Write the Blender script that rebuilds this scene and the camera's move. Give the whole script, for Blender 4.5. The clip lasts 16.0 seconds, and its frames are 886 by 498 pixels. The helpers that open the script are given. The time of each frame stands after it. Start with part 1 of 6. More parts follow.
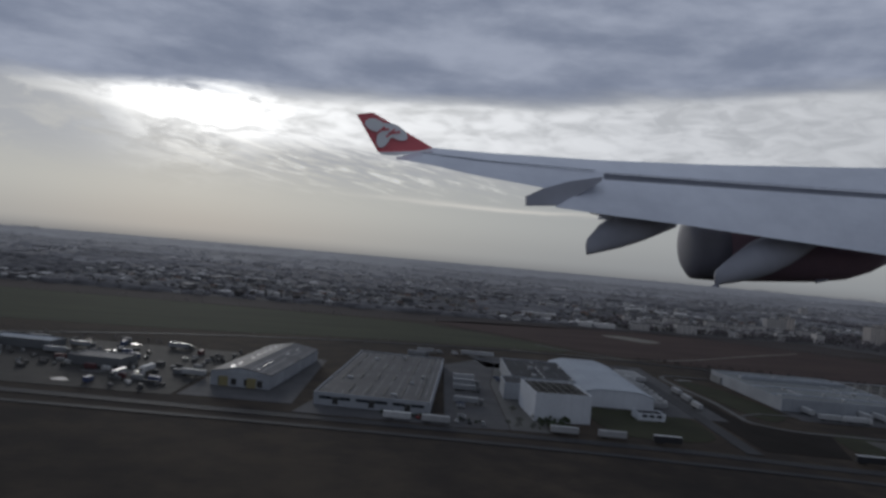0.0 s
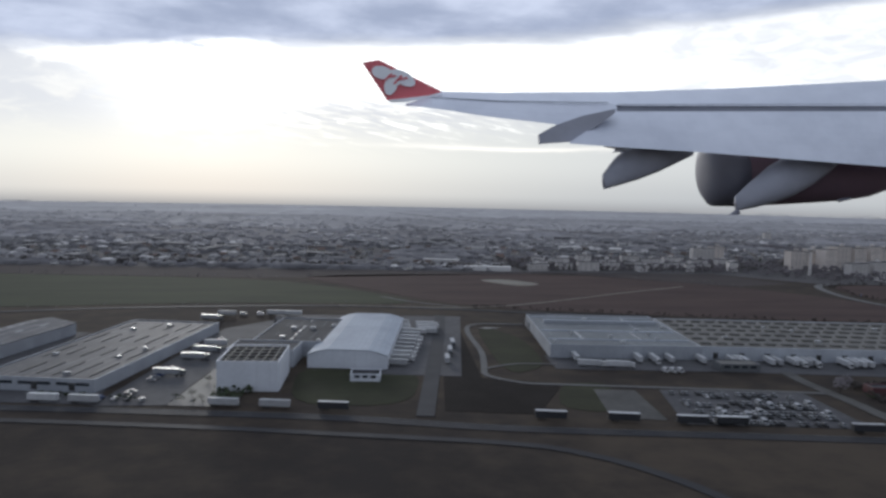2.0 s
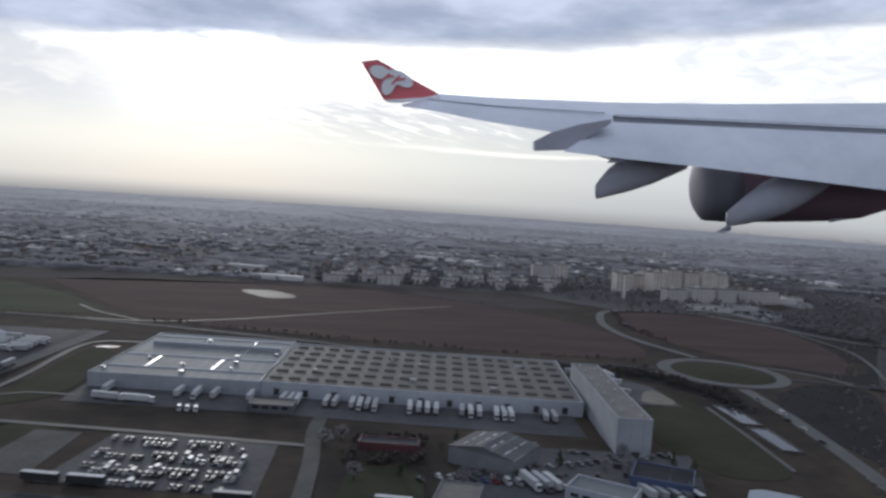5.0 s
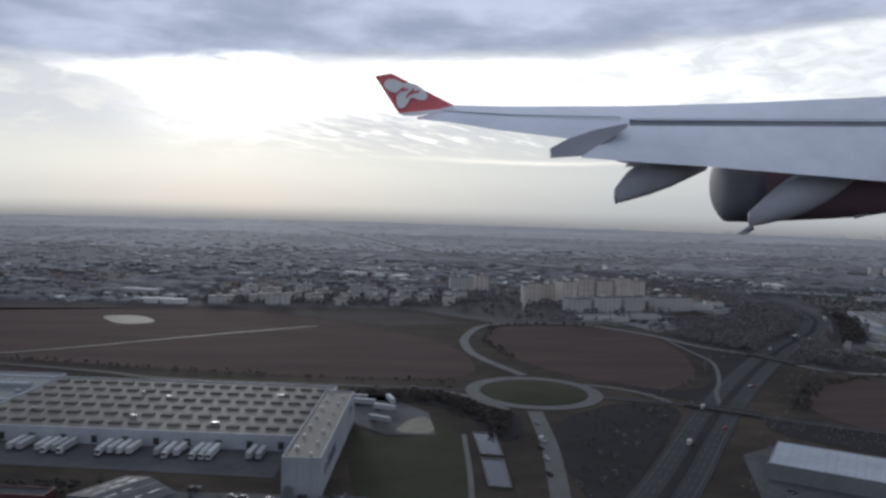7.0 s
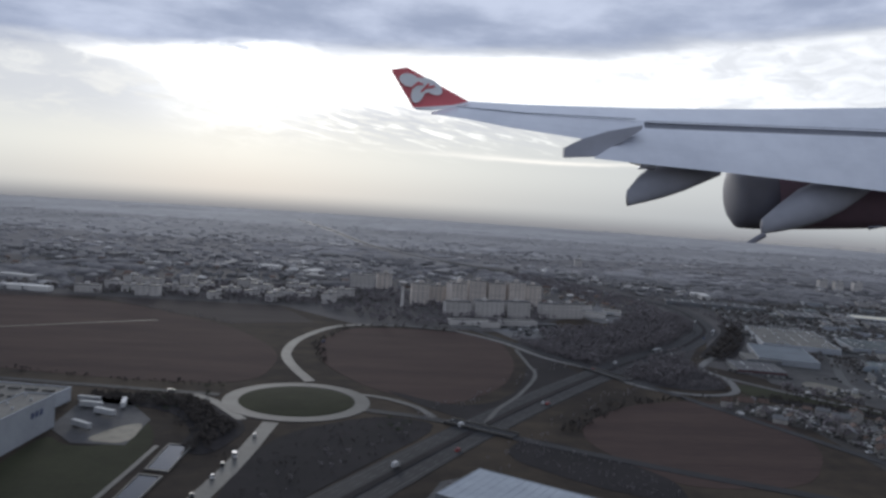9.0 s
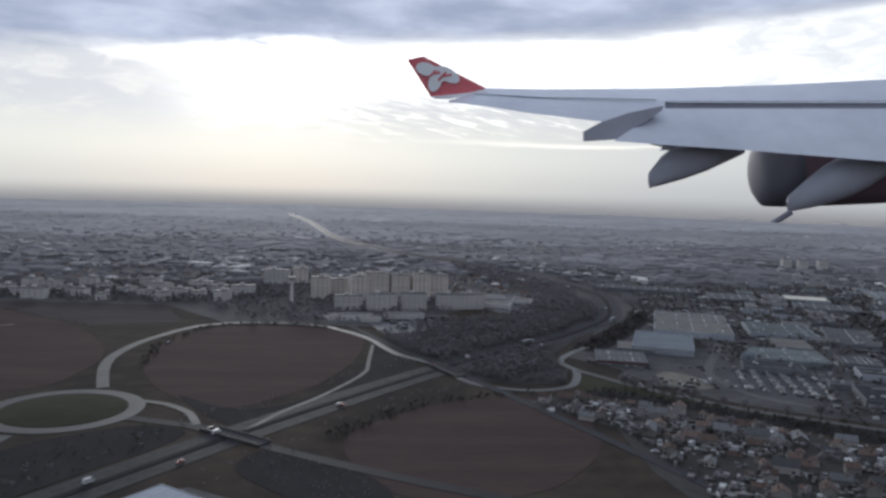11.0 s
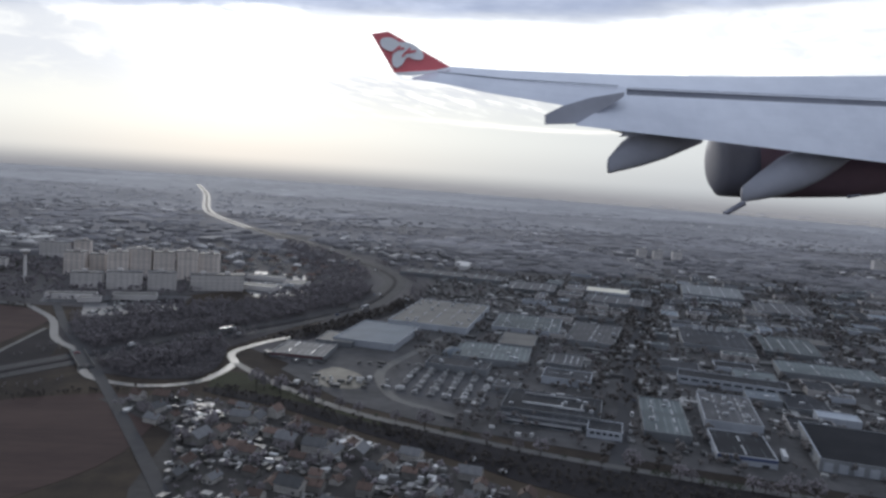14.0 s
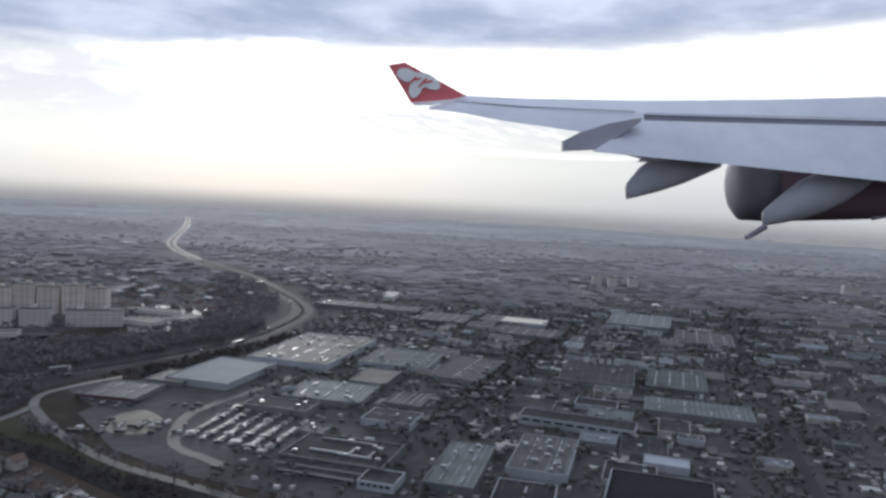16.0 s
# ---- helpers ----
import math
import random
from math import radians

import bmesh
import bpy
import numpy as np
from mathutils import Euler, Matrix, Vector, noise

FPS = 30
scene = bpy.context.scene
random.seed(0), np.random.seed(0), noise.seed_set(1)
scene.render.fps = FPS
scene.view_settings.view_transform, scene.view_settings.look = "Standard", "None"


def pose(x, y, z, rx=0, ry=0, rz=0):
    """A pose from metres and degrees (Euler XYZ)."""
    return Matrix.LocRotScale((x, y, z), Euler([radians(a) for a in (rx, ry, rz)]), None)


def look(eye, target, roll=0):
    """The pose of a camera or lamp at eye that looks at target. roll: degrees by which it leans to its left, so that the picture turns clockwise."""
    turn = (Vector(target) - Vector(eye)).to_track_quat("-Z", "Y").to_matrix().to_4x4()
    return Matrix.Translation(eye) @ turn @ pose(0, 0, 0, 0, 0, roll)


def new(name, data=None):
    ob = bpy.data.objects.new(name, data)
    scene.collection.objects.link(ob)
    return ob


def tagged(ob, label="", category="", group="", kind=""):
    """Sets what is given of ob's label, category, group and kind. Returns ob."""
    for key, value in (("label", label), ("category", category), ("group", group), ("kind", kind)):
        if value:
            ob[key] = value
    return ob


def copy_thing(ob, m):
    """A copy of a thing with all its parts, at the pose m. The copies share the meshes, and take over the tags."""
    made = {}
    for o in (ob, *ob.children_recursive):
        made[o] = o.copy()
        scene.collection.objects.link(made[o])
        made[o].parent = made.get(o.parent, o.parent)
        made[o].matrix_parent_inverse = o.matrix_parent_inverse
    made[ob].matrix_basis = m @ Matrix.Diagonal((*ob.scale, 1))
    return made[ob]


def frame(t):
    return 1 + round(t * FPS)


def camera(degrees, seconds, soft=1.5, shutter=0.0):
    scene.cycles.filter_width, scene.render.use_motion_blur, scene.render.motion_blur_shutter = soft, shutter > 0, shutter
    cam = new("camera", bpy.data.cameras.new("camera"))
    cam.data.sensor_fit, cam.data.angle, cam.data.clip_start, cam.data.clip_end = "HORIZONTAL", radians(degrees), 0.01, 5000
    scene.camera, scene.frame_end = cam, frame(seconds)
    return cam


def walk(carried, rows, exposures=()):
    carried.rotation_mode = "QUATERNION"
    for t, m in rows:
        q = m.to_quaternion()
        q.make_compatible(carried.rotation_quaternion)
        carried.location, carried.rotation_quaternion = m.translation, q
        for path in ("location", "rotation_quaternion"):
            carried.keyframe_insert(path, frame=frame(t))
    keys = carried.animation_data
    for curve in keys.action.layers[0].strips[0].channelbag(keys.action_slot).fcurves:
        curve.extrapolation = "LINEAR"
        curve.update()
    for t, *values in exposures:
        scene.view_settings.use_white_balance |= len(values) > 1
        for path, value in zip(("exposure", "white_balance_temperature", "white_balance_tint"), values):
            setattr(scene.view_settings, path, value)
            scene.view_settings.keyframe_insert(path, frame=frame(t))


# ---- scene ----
# The land is laid out in metres of ground and set down at the scale S.
S = 0.1

# ---------------------------------------------------------------- camera
cam = camera(59.46, 16.0, soft=2.8, shutter=0.25)
PATH = [
    (0, 0.00, 0.00, 8.21, 90.02, -5.19, -11.52),
    (0.5, 4.30, 0.01, 8.56, 86.26, -4.55, -11.17),
    (1, 8.57, 0.03, 8.90, 85.78, -2.87, -12.90),
    (1.5, 12.82, 0.07, 9.22, 85.47, -1.97, -10.22),
    (2, 17.04, 0.13, 9.53, 85.87, -1.28, -10.10),
    (2.5, 21.24, 0.20, 9.83, 85.76, -3.00, -7.75),
    (3, 25.42, 0.29, 10.12, 86.07, -1.97, -8.69),
    (3.5, 29.57, 0.40, 10.40, 85.06, -4.19, -9.52),
    (4, 33.70, 0.52, 10.67, 84.75, -3.53, -11.20),
    (4.5, 37.80, 0.66, 10.93, 85.31, -4.02, -11.08),
    (6.8, 56.37, 1.50, 12.01, 87.53, -0.82, -6.51),
    (7, 57.96, 1.59, 12.10, 86.79, -1.68, -8.66),
    (7.5, 61.92, 1.83, 12.31, 86.61, -1.65, -7.96),
    (8, 65.85, 2.08, 12.52, 85.58, -5.30, -9.46),
    (8.5, 69.76, 2.35, 12.72, 86.51, -1.92, -6.92),
    (9, 73.65, 2.63, 12.91, 86.43, -3.75, -7.61),
    (9.2, 75.20, 2.75, 12.99, 86.79, -3.68, -7.72),
    (11.3, 91.22, 4.15, 13.75, 85.44, -1.66, -5.75),
    (11.5, 92.72, 4.30, 13.82, 86.09, -1.57, -7.13),
    (12, 96.46, 4.68, 13.99, 86.12, -2.05, -8.00),
    (12.5, 100.18, 5.08, 14.16, 86.24, -1.97, -10.15),
    (13, 103.88, 5.49, 14.32, 84.98, -4.92, -12.14),
    (13.5, 107.55, 5.92, 14.49, 84.70, -3.55, -9.91),
    (14, 111.19, 6.37, 14.65, 84.05, -4.03, -8.44),
    (14.5, 114.81, 6.83, 14.81, 84.35, -1.54, -7.22),
    (15, 118.41, 7.31, 14.98, 85.20, -1.26, -5.68),
    (15.5, 121.98, 7.80, 15.14, 86.06, -1.88, -6.18),
    (16, 125.53, 8.32, 15.31, 86.04, -3.11, -6.90),
]
walk(cam, [(t, pose(x, y, z, rx, ry, rz)) for t, x, y, z, rx, ry, rz in PATH],
     exposures=[(0.0, -0.73, 6230, 11), (0.4, -0.53, 6230, 11), (0.8, -0.11, 6230, 11), (1.2, 0.21, 6230, 11), (1.6, 0.27, 6230, 11),
                (4.7, 0.27, 6230, 11), (7.0, 0.11, 6230, 11), (9.2, 0.13, 6230, 11), (12.0, 0.27, 6230, 11), (14.0, 0.37, 6230, 11), (16.0, 0.43, 6230, 11)])

# ---------------------------------------------------------------- light
SUN_AZ, SUN_EL = -7.0, 9.0


def math_node(nt, op, a, b=None, c=None):
    n = nt.nodes.new("ShaderNodeMath")
    n.operation = op
    for i, v in enumerate((a, b, c)):
        if v is None:
            continue
        if isinstance(v, (int, float)):
            n.inputs[i].default_value = v
        else:
            nt.links.new(v, n.inputs[i])
    return n.outputs[0]


def smooth(nt, v, lo, hi):
    n = nt.nodes.new("ShaderNodeMapRange")
    n.interpolation_type = "SMOOTHSTEP"
    nt.links.new(v, n.inputs[0])
    for i, q in ((1, lo), (2, hi)):
        if isinstance(q, (int, float)):
            n.inputs[i].default_value = q
        else:
            nt.links.new(q, n.inputs[i])
    return n.outputs[0]


def mix_colour(nt, fac, a, b, blend="MIX"):
    n = nt.nodes.new("ShaderNodeMix")
    n.data_type, n.blend_type = "RGBA", blend
    for sock, v in ((n.inputs[0], fac), (n.inputs[6], a), (n.inputs[7], b)):
        if isinstance(v, (int, float)):
            sock.default_value = v
        elif isinstance(v, tuple):
            sock.default_value = (*v, 1)
        else:
            nt.links.new(v, sock)
    return n.outputs[2]


def noise_node(nt, vec, scale, detail=4, rough=0.55, distort=0.0):
    n = nt.nodes.new("ShaderNodeTexNoise")
    nt.links.new(vec, n.inputs["Vector"])
    n.inputs["Scale"].default_value = scale
    n.inputs["Detail"].default_value = detail
    n.inputs["Roughness"].default_value = rough
    n.inputs["Distortion"].default_value = distort
    return n.outputs["Fac"]


def combine(nt, x, y, z):
    n = nt.nodes.new("ShaderNodeCombineXYZ")
    for i, v in enumerate((x, y, z)):
        if isinstance(v, (int, float)):
            n.inputs[i].default_value = v
        else:
            nt.links.new(v, n.inputs[i])
    return n.outputs[0]


def gauss(nt, v, centre, width):
    d = math_node(nt, "DIVIDE", math_node(nt, "SUBTRACT", v, centre), width)
    return math_node(nt, "EXPONENT", math_node(nt, "MULTIPLY", math_node(nt, "MULTIPLY", d, d), -1.0))


def build_world():
    world = bpy.data.worlds.new("winter_sky")
    scene.world = world
    world.use_nodes = True
    nt = world.node_tree
    nt.nodes.clear()
    tc = nt.nodes.new("ShaderNodeTexCoord")
    sep = nt.nodes.new("ShaderNodeSeparateXYZ")
    nt.links.new(tc.outputs["Generated"], sep.inputs[0])
    el = math_node(nt, "MULTIPLY", math_node(nt, "ARCSINE", sep.outputs[2]), 57.2958)
    az = math_node(nt, "MULTIPLY", math_node(nt, "ARCTAN2", sep.outputs[0], sep.outputs[1]), 57.2958)
    sky = nt.nodes.new("ShaderNodeTexSky")
    sky.sky_type, sky.sun_disc = "NISHITA", False
    sky.sun_elevation, sky.sun_rotation = radians(SUN_EL), radians(SUN_AZ)
    sky.air_density, sky.dust_density = 1.0, 1.0
    clear = mix_colour(nt, 1.0, sky.outputs[0], (0.06, 0.06, 0.06), "MULTIPLY")
    # haze low over the land, thinning upwards
    haze = mix_colour(nt, smooth(nt, el, -0.8, 2.6), (0.53, 0.545, 0.525), (0.69, 0.70, 0.655))
    haze = mix_colour(nt, smooth(nt, el, 2.6, 7.0), haze, (0.70, 0.71, 0.70))
    haze = mix_colour(nt, smooth(nt, az, 2.0, 30.0), haze, mix_colour(nt, 1.0, haze, (0.84, 0.85, 0.89), "MULTIPLY"))
    col = mix_colour(nt, 0.03, haze, clear)
    # sheets of cloud, seen nearly edge on: streaks that lie flat
    flat = combine(nt, math_node(nt, "MULTIPLY", az, 0.055), math_node(nt, "MULTIPLY", el, 0.42), 0.0)
    tilt = combine(nt, math_node(nt, "MULTIPLY", az, 0.20),
                   math_node(nt, "ADD", math_node(nt, "MULTIPLY", el, 1.7), math_node(nt, "MULTIPLY", az, 0.30)), 3.0)
    puff = combine(nt, math_node(nt, "MULTIPLY", az, 0.30), math_node(nt, "MULTIPLY", el, 0.9), 5.0)
    big = noise_node(nt, flat, 1.6, 5, 0.55, 0.4)
    fine = noise_node(nt, tilt, 2.2, 4, 0.6, 0.3)
    lumps = noise_node(nt, puff, 1.1, 5, 0.6, 0.5)
    # the bright gap under the cloud deck, lower towards the hidden sun
    edge = math_node(nt, "ADD", math_node(nt, "ADD", 9.3, math_node(nt, "MULTIPLY", math_node(nt, "MINIMUM", math_node(nt, "MAXIMUM", az, -40.0), 45.0), 0.072)),
                     math_node(nt, "MULTIPLY", big, 1.8))
    wedge = math_node(nt, "MULTIPLY", math_node(nt, "MINIMUM", math_node(nt, "MAXIMUM", math_node(nt, "SUBTRACT", -3.0, az), 0.0), 22.0), 0.14)
    low = math_node(nt, "ADD", math_node(nt, "ADD", 4.5, wedge), math_node(nt, "MULTIPLY", lumps, 2.4))
    gap = math_node(nt, "MULTIPLY", smooth(nt, el, low, math_node(nt, "ADD", low, 1.5)),
                    math_node(nt, "SUBTRACT", 1.0, smooth(nt, el, math_node(nt, "SUBTRACT", edge, 1.2), math_node(nt, "ADD", edge, 0.4))))
    sunward = math_node(nt, "ADD", 0.14, math_node(nt, "MULTIPLY", gauss(nt, az, SUN_AZ, 38.0), 0.55))
    g1 = math_node(nt, "MULTIPLY", math_node(nt, "MULTIPLY", gap, sunward), math_node(nt, "ADD", 0.45, math_node(nt, "MULTIPLY", smooth(nt, lumps, 0.30, 0.66), 0.80)))
    col = mix_colour(nt, 1.0, col, mix_colour(nt, 1.0, (1.0, 0.99, 0.97), combine(nt, g1, g1, g1), "MULTIPLY"), "ADD")
    # a grey bank to the one side, rows of small clouds to the other
    bank = math_node(nt, "MULTIPLY", math_node(nt, "MULTIPLY", smooth(nt, az, -6.0, -16.0), math_node(nt, "SUBTRACT", 1.0, smooth(nt, el, low, math_node(nt, "ADD", low, 0.7)))),
                     math_node(nt, "MULTIPLY", smooth(nt, el, 2.5, 6.0), smooth(nt, lumps, 0.30, 0.55)))
    col = mix_colour(nt, math_node(nt, "MULTIPLY", bank, 0.75), col, (0.56, 0.575, 0.60))
    band = math_node(nt, "MULTIPLY", gauss(nt, el, 5.6, 1.5), gauss(nt, az, 5.0, 12.0))
    shade = math_node(nt, "MULTIPLY", math_node(nt, "MULTIPLY", smooth(nt, fine, 0.55, 0.42), band), 0.75)
    col = mix_colour(nt, shade, col, (0.56, 0.57, 0.59))
    rows = math_node(nt, "MULTIPLY", smooth(nt, fine, 0.54, 0.68), band)
    col = mix_colour(nt, rows, col, (1.3, 1.28, 1.2))
    wave = math_node(nt, "MULTIPLY", math_node(nt, "SUBTRACT", big, 0.5), 1.2)
    bar = math_node(nt, "MULTIPLY", gauss(nt, math_node(nt, "ADD", el, wave), 3.35, 0.17), gauss(nt, az, 15.0, 8.0))
    col = mix_colour(nt, math_node(nt, "MULTIPLY", bar, 0.75), col, (1.05, 1.0, 0.90))
    # the glow about the hidden sun
    da = math_node(nt, "DIVIDE", math_node(nt, "SUBTRACT", az, SUN_AZ), 1.5)
    de = math_node(nt, "SUBTRACT", el, SUN_EL)
    r2 = math_node(nt, "ADD", math_node(nt, "MULTIPLY", da, da), math_node(nt, "MULTIPLY", de, de))
    glow = math_node(nt, "MULTIPLY", math_node(nt, "EXPONENT", math_node(nt, "MULTIPLY", r2, -0.10)), math_node(nt, "ADD", 0.20, math_node(nt, "MULTIPLY", smooth(nt, lumps, 0.34, 0.62), 1.7)))
    wide = math_node(nt, "MULTIPLY", math_node(nt, "EXPONENT", math_node(nt, "MULTIPLY", r2, -0.008)), 0.10)
    g = math_node(nt, "ADD", glow, wide)
    col = mix_colour(nt, 1.0, col, mix_colour(nt, 1.0, (1.0, 0.98, 0.91), combine(nt, g, g, g), "MULTIPLY"), "ADD")
    # the deck overhead
    lump = noise_node(nt, combine(nt, math_node(nt, "MULTIPLY", az, 0.05), math_node(nt, "MULTIPLY", el, 0.15), 7.0), 2.0, 6, 0.56, 0.12)
    deck = mix_colour(nt, smooth(nt, lump, 0.34, 0.70), (0.32, 0.365, 0.475), (0.55, 0.598, 0.715))
    deck = mix_colour(nt, smooth(nt, el, 22.0, 36.0), deck, (0.50, 0.55, 0.635))
    deck = mix_colour(nt, smooth(nt, el, 50.0, 75.0), deck, (0.44, 0.475, 0.54))
    over = smooth(nt, el, math_node(nt, "SUBTRACT", edge, 0.9), math_node(nt, "ADD", edge, 0.8))
    col = mix_colour(nt, over, col, deck)
    # below the horizon: the hazy far plain
    plain = noise_node(nt, combine(nt, math_node(nt, "MULTIPLY", az, 0.25), math_node(nt, "MULTIPLY", el, 7.0), 1.0), 2.0, 4, 0.6)
    land = mix_colour(nt, smooth(nt, plain, 0.35, 0.65), (0.232, 0.230, 0.240), (0.256, 0.254, 0.262))
    col = mix_colour(nt, smooth(nt, el, 0.0, -1.7), col, land)
    # the cloudy sky is duller away from the sun
    off = math_node(nt, "ABSOLUTE", math_node(nt, "SUBTRACT", az, SUN_AZ))
    dull = math_node(nt, "MULTIPLY", smooth(nt, off, 50.0, 120.0), smooth(nt, el, 55.0, 25.0))
    col = mix_colour(nt, dull, col, mix_colour(nt, 1.0, col, (0.66, 0.67, 0.69), "MULTIPLY"))
    bg = nt.nodes.new("ShaderNodeBackground")
    nt.links.new(col, bg.inputs[0])
    out = nt.nodes.new("ShaderNodeOutputWorld")
    nt.links.new(bg.outputs[0], out.inputs[0])


build_world()
sun = new("sun", bpy.data.lights.new("sun", "SUN"))
sun.data.energy, sun.data.angle, sun.data.color = 0.7, radians(12), (1.0, 0.96, 0.88)
sa, se = radians(SUN_AZ), radians(SUN_EL)
sun.matrix_world = look((math.sin(sa) * math.cos(se) * 60, math.cos(sa) * math.cos(se) * 60, math.sin(se) * 60), (0, 0, 0))

# ---------------------------------------------------------------- materials


def material(name, base, second=None, scale=0.3, rough=0.8, metal=0.0, bump=0.0, fine=4.0, contrast=0.5, spread=0.0, spec=0.5, stretch=None, seams=None):
    """A surface of two mixed tones at a coarse and a fine scale, in metres; spread varies it from object to object."""
    m = bpy.data.materials.new(name)
    m.use_nodes = True
    nt = m.node_tree
    b = nt.nodes["Principled BSDF"]
    second = second or tuple(v * 0.7 for v in base)
    tc = nt.nodes.new("ShaderNodeTexCoord")
    v = tc.outputs["Object"]
    if stretch:
        mp = nt.nodes.new("ShaderNodeMapping")
        mp.inputs["Rotation"].default_value[2] = radians(stretch[0])
        mp.inputs["Scale"].default_value = (1.0, stretch[1], 1.0)
        nt.links.new(v, mp.inputs["Vector"])
        v = mp.outputs[0]
    a = noise_node(nt, v, scale, 3, 0.6)
    c = noise_node(nt, v, scale * fine, 4, 0.65)
    f = math_node(nt, "ADD", math_node(nt, "MULTIPLY", a, 0.6), math_node(nt, "MULTIPLY", c, 0.4))
    f = smooth(nt, f, 0.5 - contrast / 2.6, 0.5 + contrast / 2.6)
    col = mix_colour(nt, f, second, base)
    if seams:
        # raised seams or strips across the sheet: period, share and tone, broken by wear
        period, share, tone = seams
        sx = nt.nodes.new("ShaderNodeSeparateXYZ")
        nt.links.new(tc.outputs["Object"], sx.inputs[0])
        fr = math_node(nt, "FRACT", math_node(nt, "DIVIDE", math_node(nt, "ADD", sx.outputs[0], 500.0), period))
        on = math_node(nt, "LESS_THAN", fr, share)
        gaps = smooth(nt, noise_node(nt, tc.outputs["Object"], 0.05, 2, 0.5), 0.42, 0.55)
        col = mix_colour(nt, math_node(nt, "MULTIPLY", on, gaps), col, tuple(v * tone for v in base))
    if spread:
        info = nt.nodes.new("ShaderNodeObjectInfo")
        k = math_node(nt, "ADD", 1.0 - spread, math_node(nt, "MULTIPLY", info.outputs["Random"], 2 * spread))
        col = mix_colour(nt, 1.0, col, combine(nt, k, k, k), "MULTIPLY")
    nt.links.new(col, b.inputs["Base Color"])
    nt.links.new(math_node(nt, "ADD", rough - 0.08, math_node(nt, "MULTIPLY", c, 0.16)), b.inputs["Roughness"])
    b.inputs["Metallic"].default_value = metal
    b.inputs["Specular IOR Level"].default_value = spec
    if bump:
        bn = nt.nodes.new("ShaderNodeBump")
        bn.inputs["Strength"].default_value = bump
        bn.inputs["Distance"].default_value = 0.05
        nt.links.new(c, bn.inputs["Height"])
        nt.links.new(bn.outputs[0], b.inputs["Normal"])
    return m


def island_material(name, dark, light, rough=0.85, power=3.0):
    """Many joined pieces, each with its own tone between two colours."""
    m = bpy.data.materials.new(name)
    m.use_nodes = True
    nt = m.node_tree
    b = nt.nodes["Principled BSDF"]
    geo = nt.nodes.new("ShaderNodeNewGeometry")
    r = math_node(nt, "POWER", geo.outputs["Random Per Island"], power)
    tc = nt.nodes.new("ShaderNodeTexCoord")
    k = math_node(nt, "ADD", 0.74, math_node(nt, "MULTIPLY", smooth(nt, noise_node(nt, tc.outputs["Object"], 0.0035, 3, 0.6), 0.36, 0.64), 0.46))
    col = mix_colour(nt, 1.0, mix_colour(nt, r, dark, light), combine(nt, k, k, k), "MULTIPLY")
    nt.links.new(col, b.inputs["Base Color"])
    b.inputs["Roughness"].default_value = rough
    return m


